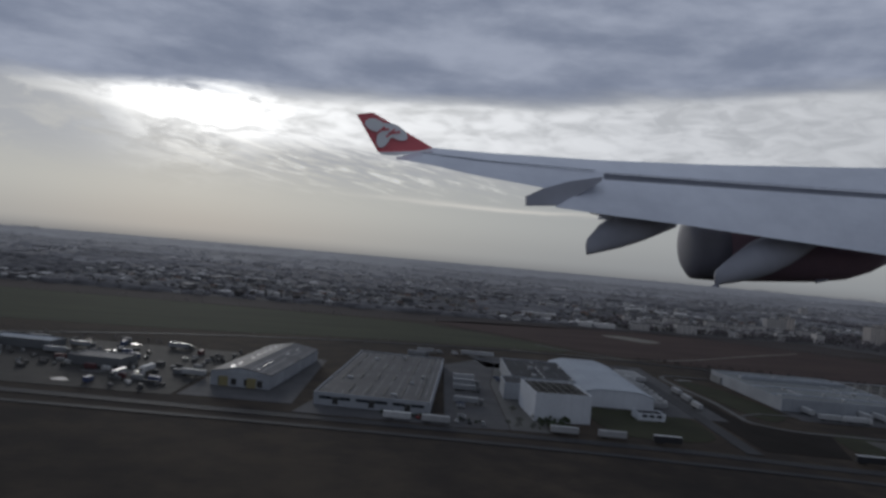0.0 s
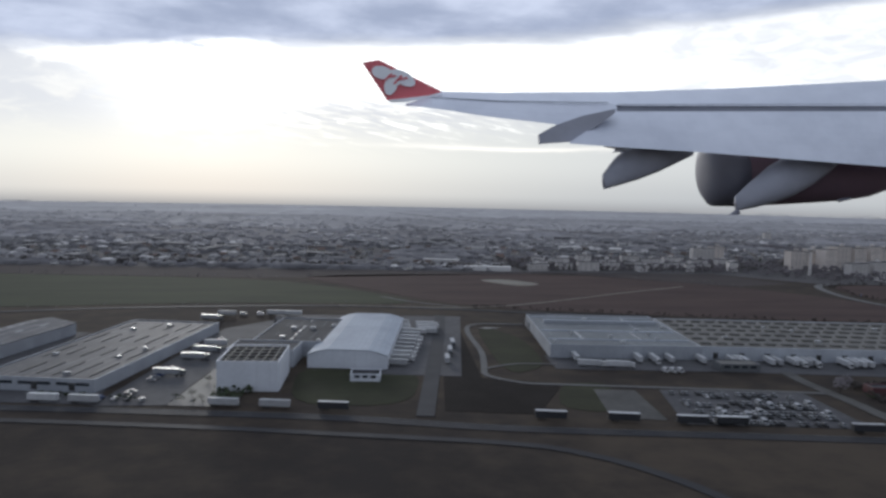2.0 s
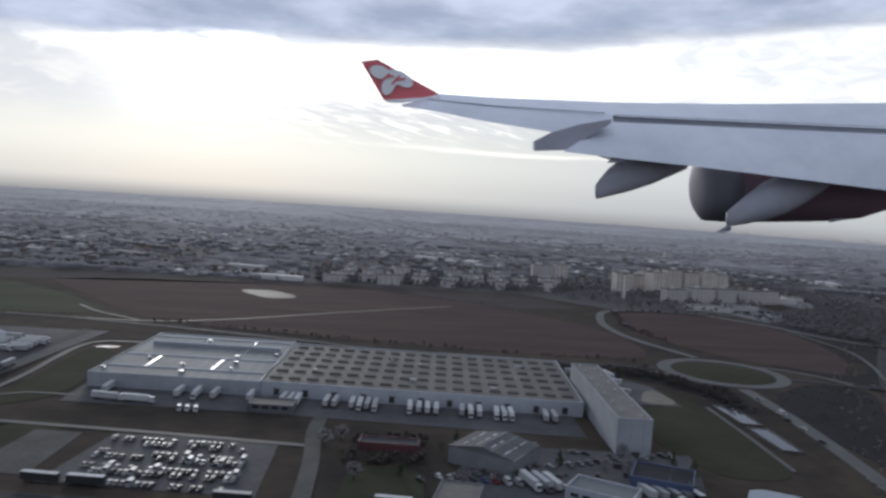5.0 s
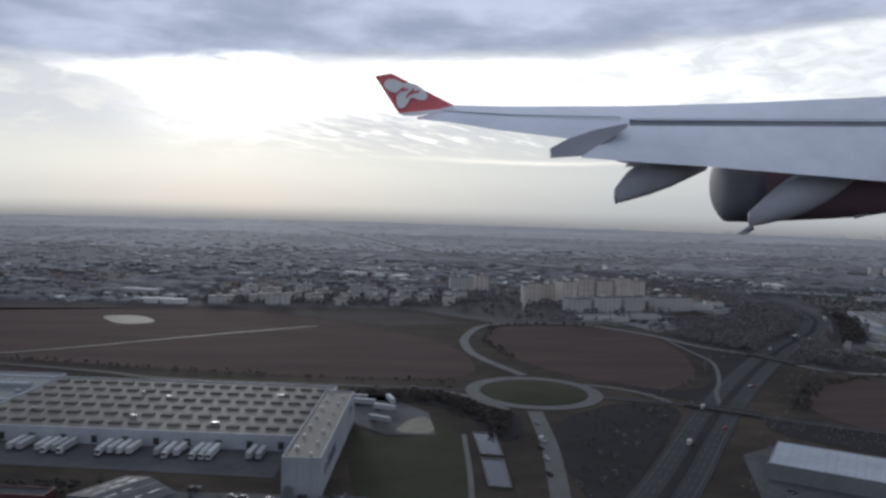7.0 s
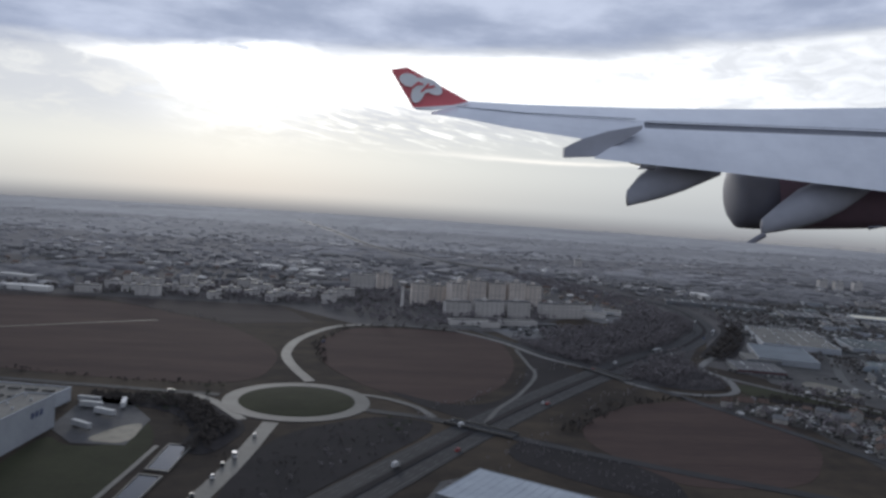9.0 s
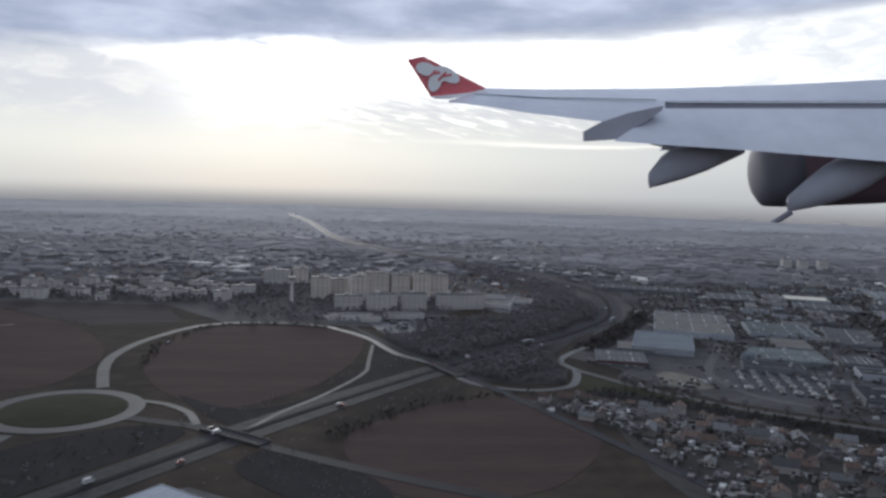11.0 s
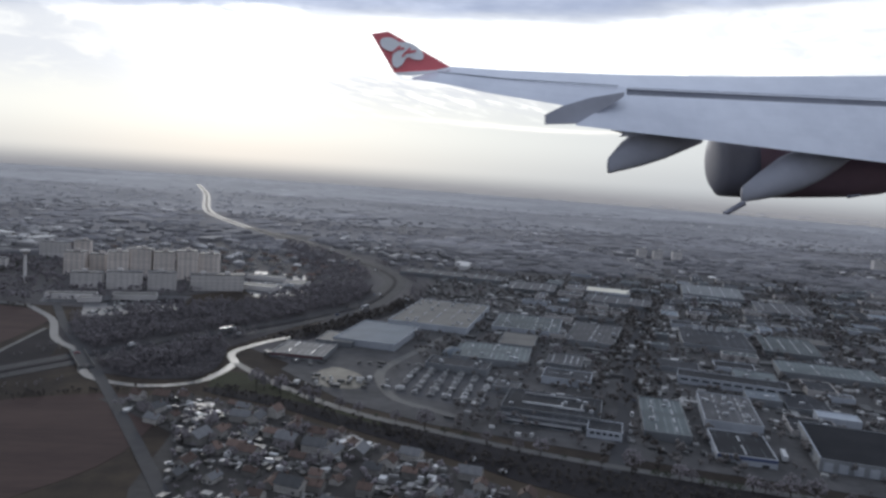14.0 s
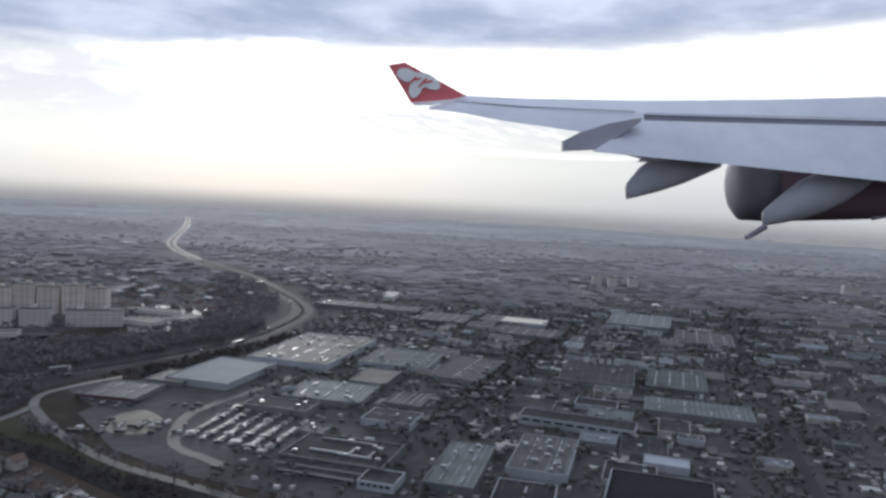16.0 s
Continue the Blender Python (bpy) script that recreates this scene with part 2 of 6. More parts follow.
M = {
    "soil": material("dark_meadow", (0.067, 0.054, 0.042), (0.029, 0.025, 0.023), 0.006, 0.95, fine=9, spec=0.05, contrast=0.36),
    "grass": material("winter_grass", (0.044, 0.046, 0.028), (0.029, 0.030, 0.020), 0.03, 0.95, fine=10, spec=0.08),
    "green_field": material("sown_field", (0.059, 0.066, 0.041), (0.041, 0.044, 0.031), 0.008, 0.95, fine=9, spec=0.08, stretch=(10, 5)),
    "plough": material("ploughed_earth", (0.080, 0.057, 0.051), (0.052, 0.038, 0.036), 0.008, 0.95, fine=9, spec=0.05, stretch=(12, 5)),
    "plough2": material("dark_ploughed_earth", (0.066, 0.056, 0.053), (0.045, 0.039, 0.039), 0.008, 0.95, fine=9, spec=0.06, stretch=(8, 5)),
    "town": material("town_ground", (0.107, 0.101, 0.102), (0.073, 0.070, 0.071), 0.02, 0.9, fine=5, contrast=0.7, spec=0.05),
    "suburb": material("garden_ground", (0.070, 0.066, 0.064), (0.040, 0.038, 0.036), 0.03, 0.9, fine=6, contrast=0.5, spec=0.1),
    "estate": material("estate_ground", (0.099, 0.096, 0.097), (0.054, 0.053, 0.053), 0.025, 0.9, fine=6, contrast=0.5, spec=0.1),
    # distance haze is put into the paler base colours of the far grounds
    "far_town": material("haze_paled_far_ground", (0.334, 0.327, 0.332), (0.191, 0.189, 0.197), 0.0030, 0.95, fine=8, contrast=0.5, spec=0.03),
    "last_town": material("haze_paled_farthest_ground", (0.407, 0.401, 0.407), (0.274, 0.272, 0.279), 0.0020, 0.95, fine=8, contrast=0.5, spec=0.03),
    "mud": material("wet_mud", (0.043, 0.040, 0.036), (0.025, 0.024, 0.023), 0.06, 0.8, fine=7, spec=0.12),
    "yard": material("yard_asphalt", (0.086, 0.085, 0.089), (0.049, 0.049, 0.053), 0.04, 0.8, fine=8, spec=0.14),
    "asphalt": material("road_asphalt", (0.052, 0.052, 0.055), (0.038, 0.038, 0.041), 0.06, 0.8, fine=10, spec=0.12),
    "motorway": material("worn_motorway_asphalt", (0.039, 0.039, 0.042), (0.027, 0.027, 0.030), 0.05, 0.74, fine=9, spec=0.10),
    # far stretch: sun glint put into a paler base than the near motorway
    "far_motorway": material("glint_paled_wet_asphalt", (0.071, 0.071, 0.073), (0.051, 0.051, 0.053), 0.05, 0.63, fine=9, spec=0.19),
    "lane": material("worn_lane", (0.092, 0.090, 0.085), (0.057, 0.056, 0.054), 0.06, 0.85, fine=8, spec=0.12),
    "pale_road": material("pale_concrete_road", (0.086, 0.085, 0.083), (0.055, 0.054, 0.053), 0.05, 0.66, fine=8, spec=0.25),
    "line": material("road_paint", (0.105, 0.105, 0.103), (0.063, 0.063, 0.062), 0.2, 0.8, spec=0.1),
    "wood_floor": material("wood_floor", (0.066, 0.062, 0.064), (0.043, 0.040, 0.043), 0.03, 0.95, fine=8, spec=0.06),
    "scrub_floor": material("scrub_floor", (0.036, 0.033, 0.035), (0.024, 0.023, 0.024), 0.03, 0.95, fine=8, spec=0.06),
    "fresh_soil": material("fresh_dug_soil", (0.024, 0.021, 0.019), (0.015, 0.013, 0.012), 0.04, 0.95, fine=8, spec=0.05),
    "wet": material("wet_lot_asphalt", (0.070, 0.070, 0.072), (0.040, 0.040, 0.042), 0.09, 0.52, fine=6, spec=0.3),
    "wet_road": material("wet_pale_road", (0.090, 0.088, 0.083), (0.058, 0.057, 0.054), 0.07, 0.50, fine=8, spec=0.32),
    "town_mid": material("haze_paled_town_ground", (0.218, 0.211, 0.215), (0.117, 0.113, 0.117), 0.006, 0.95, fine=7, contrast=0.5, spec=0.04),
    "sand": material("pale_sand", (0.163, 0.146, 0.108), (0.084, 0.076, 0.059), 0.09, 0.66, fine=5, spec=0.35),
    "white_wall": material("white_cladding", (0.377, 0.397, 0.428), (0.285, 0.302, 0.327), 0.06, 0.65, fine=12, spread=0.15, spec=0.3, seams=(6.0, 0.06, 0.75)),
    "bright_wall": material("bright_white_cladding", (0.60, 0.625, 0.665), (0.50, 0.522, 0.56), 0.06, 0.6, fine=12, spec=0.3, seams=(6.0, 0.05, 0.82)),
    "grey_wall": material("grey_cladding", (0.18, 0.188, 0.196), (0.125, 0.131, 0.138), 0.06, 0.6, fine=12, spread=0.3, spec=0.3),
    "blue_wall": material("blue_cladding", (0.06, 0.08, 0.16), (0.05, 0.065, 0.125), 0.08, 0.5),
    "red_wall": material("red_cladding", (0.105, 0.034, 0.036), (0.075, 0.028, 0.030), 0.08, 0.6),
    "yellow": material("yellow_panel", (0.26, 0.225, 0.11), (0.21, 0.18, 0.09), 0.1, 0.7),
    "grey_roof": material("bitumen_roof", (0.090, 0.090, 0.094), (0.052, 0.052, 0.056), 0.07, 0.7, fine=9, spread=0.3, spec=0.22, seams=(5.2, 0.10, 2.1)),
    "dark_roof": material("dark_roof", (0.046, 0.048, 0.053), (0.026, 0.027, 0.031), 0.06, 0.82, fine=9, spread=0.35, spec=0.12, seams=(7.5, 0.07, 2.2)),
    "black_roof": material("black_felt_roof", (0.026, 0.027, 0.031), (0.016, 0.017, 0.020), 0.05, 0.9, fine=8, spec=0.08),
    "grey_sheet": material("grey_membrane_roof", (0.165, 0.176, 0.182), (0.115, 0.123, 0.128), 0.05, 0.7, fine=8, spec=0.2, seams=(6.4, 0.08, 1.35)),
    "cream_roof": material("cream_sheet_roof", (0.66, 0.62, 0.50), (0.54, 0.505, 0.41), 0.05, 0.6, fine=8, spec=0.4),
    "pale_roof": material("pale_sheet_roof", (0.34, 0.37, 0.41), (0.25, 0.275, 0.31), 0.05, 0.75, fine=9, spread=0.12, spec=0.2, seams=(3.0, 0.14, 0.82)),
    "blue_roof": material("blue_grey_sheet_roof", (0.18, 0.207, 0.234), (0.125, 0.145, 0.167), 0.05, 0.7, fine=9, spread=0.2, spec=0.2),
    "green_roof": material("green_grey_roof", (0.100, 0.116, 0.119), (0.062, 0.073, 0.075), 0.06, 0.7, fine=9, spread=0.25, spec=0.2, seams=(4.2, 0.16, 1.6)),
    "tan_roof": material("gravel_roof", (0.150, 0.143, 0.130), (0.092, 0.088, 0.081), 0.06, 0.7, fine=9, spread=0.2, spec=0.2),
    "skylight": material("skylight_plastic", (0.259, 0.270, 0.281), (0.173, 0.180, 0.189), 0.2, 0.30, spread=0.4),
    "apt_shade": material("loggia_shade_and_plain_wall", (0.40, 0.378, 0.36), (0.32, 0.303, 0.29), 0.3, 0.7),
    "glass": material("window_glass", (0.030, 0.035, 0.042), (0.022, 0.026, 0.032), 0.3, 0.12),
    "dark_slot": material("dark_opening", (0.045, 0.042, 0.040), (0.030, 0.030, 0.030), 0.3, 0.8),
    "metal": material("galvanised_metal", (0.42, 0.43, 0.44), (0.34, 0.35, 0.36), 0.5, 0.4, 0.6),
    "tyre": material("tyre_rubber", (0.02, 0.02, 0.02), (0.015, 0.015, 0.015), 1.0, 0.8),
    "apt_wall": material("pale_rendered_wall", (0.56, 0.53, 0.505), (0.45, 0.428, 0.41), 0.05, 0.85, fine=10, spread=0.15),
    "apt_warm": material("cream_rendered_wall", (0.64, 0.575, 0.52), (0.52, 0.468, 0.425), 0.05, 0.85, fine=10, spread=0.15),
    "house_wall": material("house_render", (0.30, 0.285, 0.262), (0.20, 0.19, 0.176), 0.2, 0.85, spread=0.6),
    "tile_roof": material("weathered_tile_roof", (0.132, 0.092, 0.077), (0.084, 0.062, 0.054), 0.25, 0.85, spread=0.5, spec=0.2),
    "slate_roof": material("slate_roof", (0.142, 0.142, 0.146), (0.086, 0.088, 0.092), 0.25, 0.75, spread=0.5, spec=0.2),
    "bark": material("bark", (0.055, 0.045, 0.038), (0.035, 0.029, 0.025), 0.8, 0.95),
    "twigs": material("bare_twigs", (0.198, 0.182, 0.190), (0.148, 0.135, 0.140), 0.3, 0.95, spread=0.2, spec=0.04),
    "dark_twigs": material("dark_bare_twigs", (0.075, 0.067, 0.062), (0.052, 0.046, 0.043), 0.3, 0.95, spec=0.04),
    "grey_twigs": material("grey_bare_twigs", (0.145, 0.134, 0.131), (0.102, 0.095, 0.092), 0.3, 0.95, spec=0.04),
    "evergreen": material("evergreen_leaves", (0.060, 0.073, 0.044), (0.039, 0.049, 0.031), 0.4, 0.95, spread=0.3, spec=0.1),
    "water": material("puddle_water", (0.02, 0.02, 0.022), (0.014, 0.014, 0.016), 0.5, 0.34, spec=0.4),
    "basin_water": material("still_basin_water", (0.02, 0.021, 0.024), (0.015, 0.016, 0.018), 0.5, 0.09),
    "clutter": island_material("mixed_paint_and_board", (0.050, 0.050, 0.050), (0.46, 0.46, 0.45), 0.7, 3.6),
    "garden_clutter": island_material("sheds_and_caravans", (0.07, 0.066, 0.06), (0.66, 0.66, 0.65), 0.5, 3.3),
    "parked": island_material("mixed_car_paint", (0.045, 0.045, 0.047), (0.50, 0.50, 0.49), 0.45, 2.3),
    "trailer": material("trailer_white", (0.42, 0.425, 0.43), (0.33, 0.335, 0.34), 0.3, 0.6, spread=0.25, spec=0.25),
    # trailer side darkened to stand in for shade
    "curtain": material("shaded_trailer_side", (0.040, 0.041, 0.046), (0.030, 0.031, 0.034), 0.3, 0.7, spec=0.2),
    # town pieces grow paler by zone: haze put into their colours
    "far_houses": island_material("haze_paled_far_walls_and_roofs", (0.310, 0.306, 0.311), (0.640, 0.615, 0.590), 0.9, 9.0),
    "far_trees": island_material("haze_paled_far_treetops", (0.230, 0.226, 0.235), (0.270, 0.265, 0.273), 0.95, 1.0),
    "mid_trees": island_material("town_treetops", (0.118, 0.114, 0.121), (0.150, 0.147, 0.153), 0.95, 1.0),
    "hazy_trees": island_material("haze_paled_treetops", (0.176, 0.171, 0.180), (0.214, 0.209, 0.217), 0.95, 1.0),
    "hazy_houses": island_material("haze_paled_walls_and_roofs", (0.228, 0.222, 0.226), (0.640, 0.610, 0.585), 0.9, 8.0),
    "last_houses": island_material("haze_paled_farthest_walls_and_roofs", (0.372, 0.365, 0.371), (0.563, 0.544, 0.531), 0.9, 5.0),
    "last_trees": island_material("haze_paled_farthest_treetops", (0.337, 0.332, 0.341), (0.377, 0.371, 0.378), 0.95, 1.0),
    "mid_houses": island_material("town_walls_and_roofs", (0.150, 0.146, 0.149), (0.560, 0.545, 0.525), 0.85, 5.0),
}
CAR_PAINT = [material("car_paint_" + n, c, tuple(v * 0.85 for v in c), 0.5, 0.4) for n, c in
             (("white", (0.48, 0.48, 0.48)), ("silver", (0.28, 0.29, 0.30)), ("grey", (0.12, 0.125, 0.13)),
              ("black", (0.02, 0.02, 0.022)), ("blue", (0.03, 0.06, 0.16)), ("red", (0.26, 0.025, 0.025)))]

# ---------------------------------------------------------------- building helpers


class Mesh:
    """Vertices and faces, gathered piece by piece."""

    def __init__(self):
        self.v, self.f = [], []

    def add(self, vs, fs):
        n = len(self.v)
        self.v += [tuple(p) for p in vs]
        self.f += [tuple(i + n for i in q) for q in fs]
        return self

    def box(self, x, y, z, w, d, h, a=0.0, taper=0.0):
        c, s = math.cos(a), math.sin(a)
        vs = []
        for k, zz in ((1.0, z), (1.0 - taper, z + h)):
            for px, py in ((-w / 2, -d / 2), (w / 2, -d / 2), (w / 2, d / 2), (-w / 2, d / 2)):
                vs.append((x + (px * c - py * s) * k, y + (px * s + py * c) * k, zz))
        return self.add(vs, [(0, 3, 2, 1), (4, 5, 6, 7), (0, 1, 5, 4), (1, 2, 6, 5), (2, 3, 7, 6), (3, 0, 4, 7)])

    def prism(self, pts, z0, z1):
        n = len(pts)
        vs = [(*p[:2], z0) for p in pts] + [(*p[:2], z1) for p in pts]
        fs = [tuple(reversed(range(n))), tuple(range(n, 2 * n))]
        return self.add(vs, fs + [(i, (i + 1) % n, n + (i + 1) % n, n + i) for i in range(n)])

    def gable(self, w, d, z, rise, over=0.4, thick=0.25):
        """A pitched roof with its ridge along y."""
        hw, hd = w / 2 + over, d / 2 + over
        drop = rise * over / (w / 2)
        vs = []
        for y in (-hd, hd):
            vs += [(-hw, y, z - drop), (0, y, z + rise), (hw, y, z - drop),
                   (-hw, y, z - drop + thick), (0, y, z + rise + thick), (hw, y, z - drop + thick)]
        fs = [(0, 6, 7, 1), (1, 7, 8, 2), (3, 4, 10, 9), (4, 5, 11, 10), (0, 3, 9, 6), (2, 8, 11, 5),
              (0, 1, 4, 3), (1, 2, 5, 4), (6, 9, 10, 7), (7, 10, 11, 8)]
        return self.add(vs, fs)

    def tube(self, a, b, r0, r1, n=6):
        a, b = Vector(a), Vector(b)
        q = (b - a).to_track_quat("Z", "Y")
        vs = []
        for p, r in ((a, r0), (b, r1)):
            for i in range(n):
                t = 2 * math.pi * i / n
                vs.append(p + q @ Vector((r * math.cos(t), r * math.sin(t), 0)))
        return self.add(vs, [tuple(reversed(range(n))), tuple(range(n, 2 * n))] +
                        [(i, (i + 1) % n, n + (i + 1) % n, n + i) for i in range(n)])

    def clump(self, x, y, z, r, rng, squash=0.8):
        """A rough eight-sided lump."""
        t = rng.random() * 6.3
        vs = [(x, y, z + r * squash)]
        for i in range(4):
            k = r * (0.75 + 0.5 * rng.random())
            vs.append((x + k * math.cos(t + i * 1.571), y + k * math.sin(t + i * 1.571), z + r * 0.4 * (rng.random() - 0.5)))
        vs.append((x, y, z - r * squash * 0.7))
        return self.add(vs, [(0, 1, 2), (0, 2, 3), (0, 3, 4), (0, 4, 1), (5, 2, 1), (5, 3, 2), (5, 4, 3), (5, 1, 4)])

    def data(self, name, mat, smooth_shade=False):
        me = bpy.data.meshes.new(name)
        me.from_pydata(self.v, [], self.f)
        me.materials.append(mat)
        if smooth_shade:
            me.polygons.foreach_set("use_smooth", [True] * len(me.polygons))
        me.update()
        return me


def part(name, mesh, mat, parent, label="", smooth_shade=False):
    ob = new(name, mesh.data(name, mat, smooth_shade))
    ob.parent = parent
    if label:
        tagged(ob, label)
    return ob


def thing(name, x, y, rot=0.0, label="", category="", group="", kind="", z=0.0):
    ob = new(name)
    ob.matrix_basis = pose(x * S, y * S, z * S, 0, 0, rot) @ Matrix.Diagonal((S, S, S, 1))
    return tagged(ob, label, category, group, kind)


def sheet(name, mesh, mat, label, kind="structure", category=""):
    ob = new(name, mesh.data(name, mat))
    ob.scale = (S, S, S)
    return tagged(ob, label, category, kind=kind)


def at(x, y, rot=0.0, z=0.0):
    return pose(x * S, y * S, z * S, 0, 0, rot)


def curve(pts, step=8.0):
    """A smooth line through the points."""
    out = []
    p = [Vector((*q, 0)) for q in pts]
    p = [2 * p[0] - p[1]] + p + [2 * p[-1] - p[-2]]
    for i in range(1, len(p) - 2):
        a, b, c, d = p[i - 1:i + 3]
        n = max(2, int((c - b).length / step))
        for k in range(n):
            t = k / n
            out.append(0.5 * (2 * b + (c - a) * t + (2 * a - 5 * b + 4 * c - d) * t * t + (3 * b - a - 3 * c + d) * t ** 3))
    return out + [p[-2]]


def ribbon(mesh, pts, width, z, thick=0.25, shift=0.0, step=8.0, dash=0):
    line = curve(pts, step)
    sides = []
    for i, p in enumerate(line):
        t = (line[min(i + 1, len(line) - 1)] - line[max(i - 1, 0)]).normalized()
        n = Vector((-t.y, t.x, 0))
        sides.append((p + n * (shift - width / 2), p + n * (shift + width / 2)))
    for i in range(len(sides) - 1):
        if dash and i % dash:
            continue
        (a, b), (c, d) = sides[i], sides[i + 1]
        mesh.add([(a.x, a.y, z), (b.x, b.y, z), (d.x, d.y, z), (c.x, c.y, z),
                  (a.x, a.y, z - thick), (b.x, b.y, z - thick), (d.x, d.y, z - thick), (c.x, c.y, z - thick)],
                 [(0, 3, 2, 1), (0, 1, 5, 4), (1, 2, 6, 5), (2, 3, 7, 6), (3, 0, 4, 7)])
    return mesh


def inside(x, y, poly):
    hit = False
    for i in range(len(poly)):
        (x0, y0), (x1, y1) = poly[i - 1], poly[i]
        if (y0 > y) != (y1 > y) and x < (x1 - x0) * (y - y0) / (y1 - y0) + x0:
            hit = not hit
    return hit


KEEP_OFF = []  # (points, half width): roads and yards that no random house or tree may stand on
BLOCKS = []  # (x, y, radius): buildings already placed


def free(x, y, r):
    for px, py, pr in BLOCKS:
        if (px - x) ** 2 + (py - y) ** 2 < (pr + r) ** 2:
            return False
    for line, half in KEEP_OFF:
        lim = (half + r) ** 2
        for p in line:
            if (p.x - x) ** 2 + (p.y - y) ** 2 < lim:
                return False
    return True


# ---------------------------------------------------------------- land

EDGE = 5000.0


def build_ground():
    m = Mesh()
    radii = [0, 150, 300, 500, 800, 1200, 1700, 2300, 3000, 3800, 4500, 5000, 5600, 6500, 8000, 11000, 16000, 24000, 34000, 46000]
    n = 72
    vs, fs = [(600, 0, 0)], []
    for r in radii[1:]:
        z = -0.036 * max(0.0, r - EDGE)
        vs += [(600 + r * math.cos(2 * math.pi * i / n), r * math.sin(2 * math.pi * i / n), z) for i in range(n)]
    fs += [(0, 1 + i, 1 + (i + 1) % n) for i in range(n)]
    for k in range(len(radii) - 2):
        a, b = 1 + k * n, 1 + (k + 1) * n
        fs += [(a + i, b + i, b + (i + 1) % n, a + (i + 1) % n) for i in range(n)]
    m.add(vs, fs)
    sheet("ground", m, M["soil"], "dark winter meadow and waste land reaching the horizon")


build_ground()


def field(name, pts, mat, label, z=0.12):
    m = Mesh()
    for step in range(2 if mat in ("plough", "sand", "green_field", "grass", "scrub_floor", "wood_floor") else 0):  # rounded corners
        pts = [((1 - k) * a[0] + k * b[0], (1 - k) * a[1] + k * b[1]) for a, b in zip(pts, pts[1:] + pts[:1]) for k in (0.2, 0.8)]
    m.prism(pts, -0.3, z)
    return sheet(name, m, M[mat], label)


field("field", [(-700, 665), (-90, 640), (110, 668), (280, 650), (215, 760), (120, 850), (-700, 960)], "green_field", "green field of winter corn beside a track")
field("field", [(300, 640), (430, 592), (600, 545), (690, 545), (700, 650), (640, 770), (480, 905), (150, 880), (225, 770)], "plough", "broad brown ploughed field behind the long warehouse")
field("field", [(732, 610), (762, 545), (808, 498), (860, 556), (888, 640), (896, 745), (868, 776), (805, 790), (752, 778), (724, 700)], "plough", "brown ploughed field beside the roundabout")
field("field", [(876, 455), (900, 368), (975, 370), (1022, 430), (1030, 500), (1005, 540), (935, 520)], "plough", "brown ploughed field beside the motorway")
field("field", [(-700, 960), (120, 852), (480, 908), (640, 775), (720, 800), (680, 900), (430, 915), (-700, 1050)], "plough2", "dark bare field before the town")
field("field_patch", [(356, 836), (395, 843), (424, 796), (391, 777)], "sand", "pale patch of bare ground in a field", 0.2)
field("town_ground", [(-2600, 1060), (-700, 1045), (430, 918), (680, 905), (760, 800), (905, 790), (1010, 905), (1120, 980), (1165, 860), (1060, 660), (1180, 500), (1330, 425), (1900, 250), (3800, 900), (3600, 3800), (600, 4700), (-2400, 3900)], "town", "grey town ground of yards, gardens and streets", 0.1)
# each farther belt takes a paler ground in place of haze
field("town_ground", [(-3500, 1560), (-1900, 1300), (-1200, 1390), (-500, 1290), (100, 1360), (500, 1280), (900, 1400), (1040, 1600), (1200, 1420), (1700, 1330), (2200, 1420), (2900, 1250), (4000, 1300), (3900, 2300), (600, 2500), (-3000, 2300)], "town_mid", "belt of town gardens and woodland paled for haze", 0.13)
field("town_ground", [(-3900, 2100), (-2000, 1980), (-1300, 2090), (-700, 1900), (-100, 2060), (300, 1930), (760, 2080), (1250, 1900), (1700, 2060), (2300, 1900), (3000, 2000), (4200, 1800)] + [(600 + 4990 * math.cos(radians(a)), 4990 * math.sin(radians(a))) for a in range(22, 156, 5)], "far_town", "far town and woodland in patches, paled for haze", 0.16)
field("town_ground", [(-4200, 2850), (-2600, 2900), (-1700, 3120), (-900, 2950), (-200, 3200), (500, 2980), (1150, 3180), (1900, 2920), (2700, 3060), (3500, 2600), (4600, 2500)] + [(600 + 4992 * math.cos(radians(a)), 4992 * math.sin(radians(a))) for a in range(32, 146, 5)], "last_town", "farthest plain of town and woods, paled most for haze", 0.19)
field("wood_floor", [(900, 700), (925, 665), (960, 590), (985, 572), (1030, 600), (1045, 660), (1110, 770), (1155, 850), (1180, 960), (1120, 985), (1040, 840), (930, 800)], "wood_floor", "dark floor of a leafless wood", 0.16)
field("wood_floor", [(232, 330), (272, 320), (300, 372), (262, 388), (280, 545), (262, 545), (243, 395)], "fresh_soil", "dark freshly dug plot beside a lane", 0.16)
field("suburb_ground", [(988, 525), (1035, 538), (1087, 512), (1133, 470), (1178, 432), (1215, 390), (1260, 300), (1250, 230), (1060, 230), (1035, 400), (1040, 470)], "suburb", "gardens and yards of a small housing estate", 0.14)
field("estate_ground", [(1088, 600), (1130, 530), (1180, 490), (1310, 428), (1430, 378), (1900, 190), (2500, 700), (2200, 1240), (1500, 1240), (1260, 1180), (1250, 1010), (1205, 880), (1150, 790)], "estate", "dark yards and verges of an industrial estate", 0.19)
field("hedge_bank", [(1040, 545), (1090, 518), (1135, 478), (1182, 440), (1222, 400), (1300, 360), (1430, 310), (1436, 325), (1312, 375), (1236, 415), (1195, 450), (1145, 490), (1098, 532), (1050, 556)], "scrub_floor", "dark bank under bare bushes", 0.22)
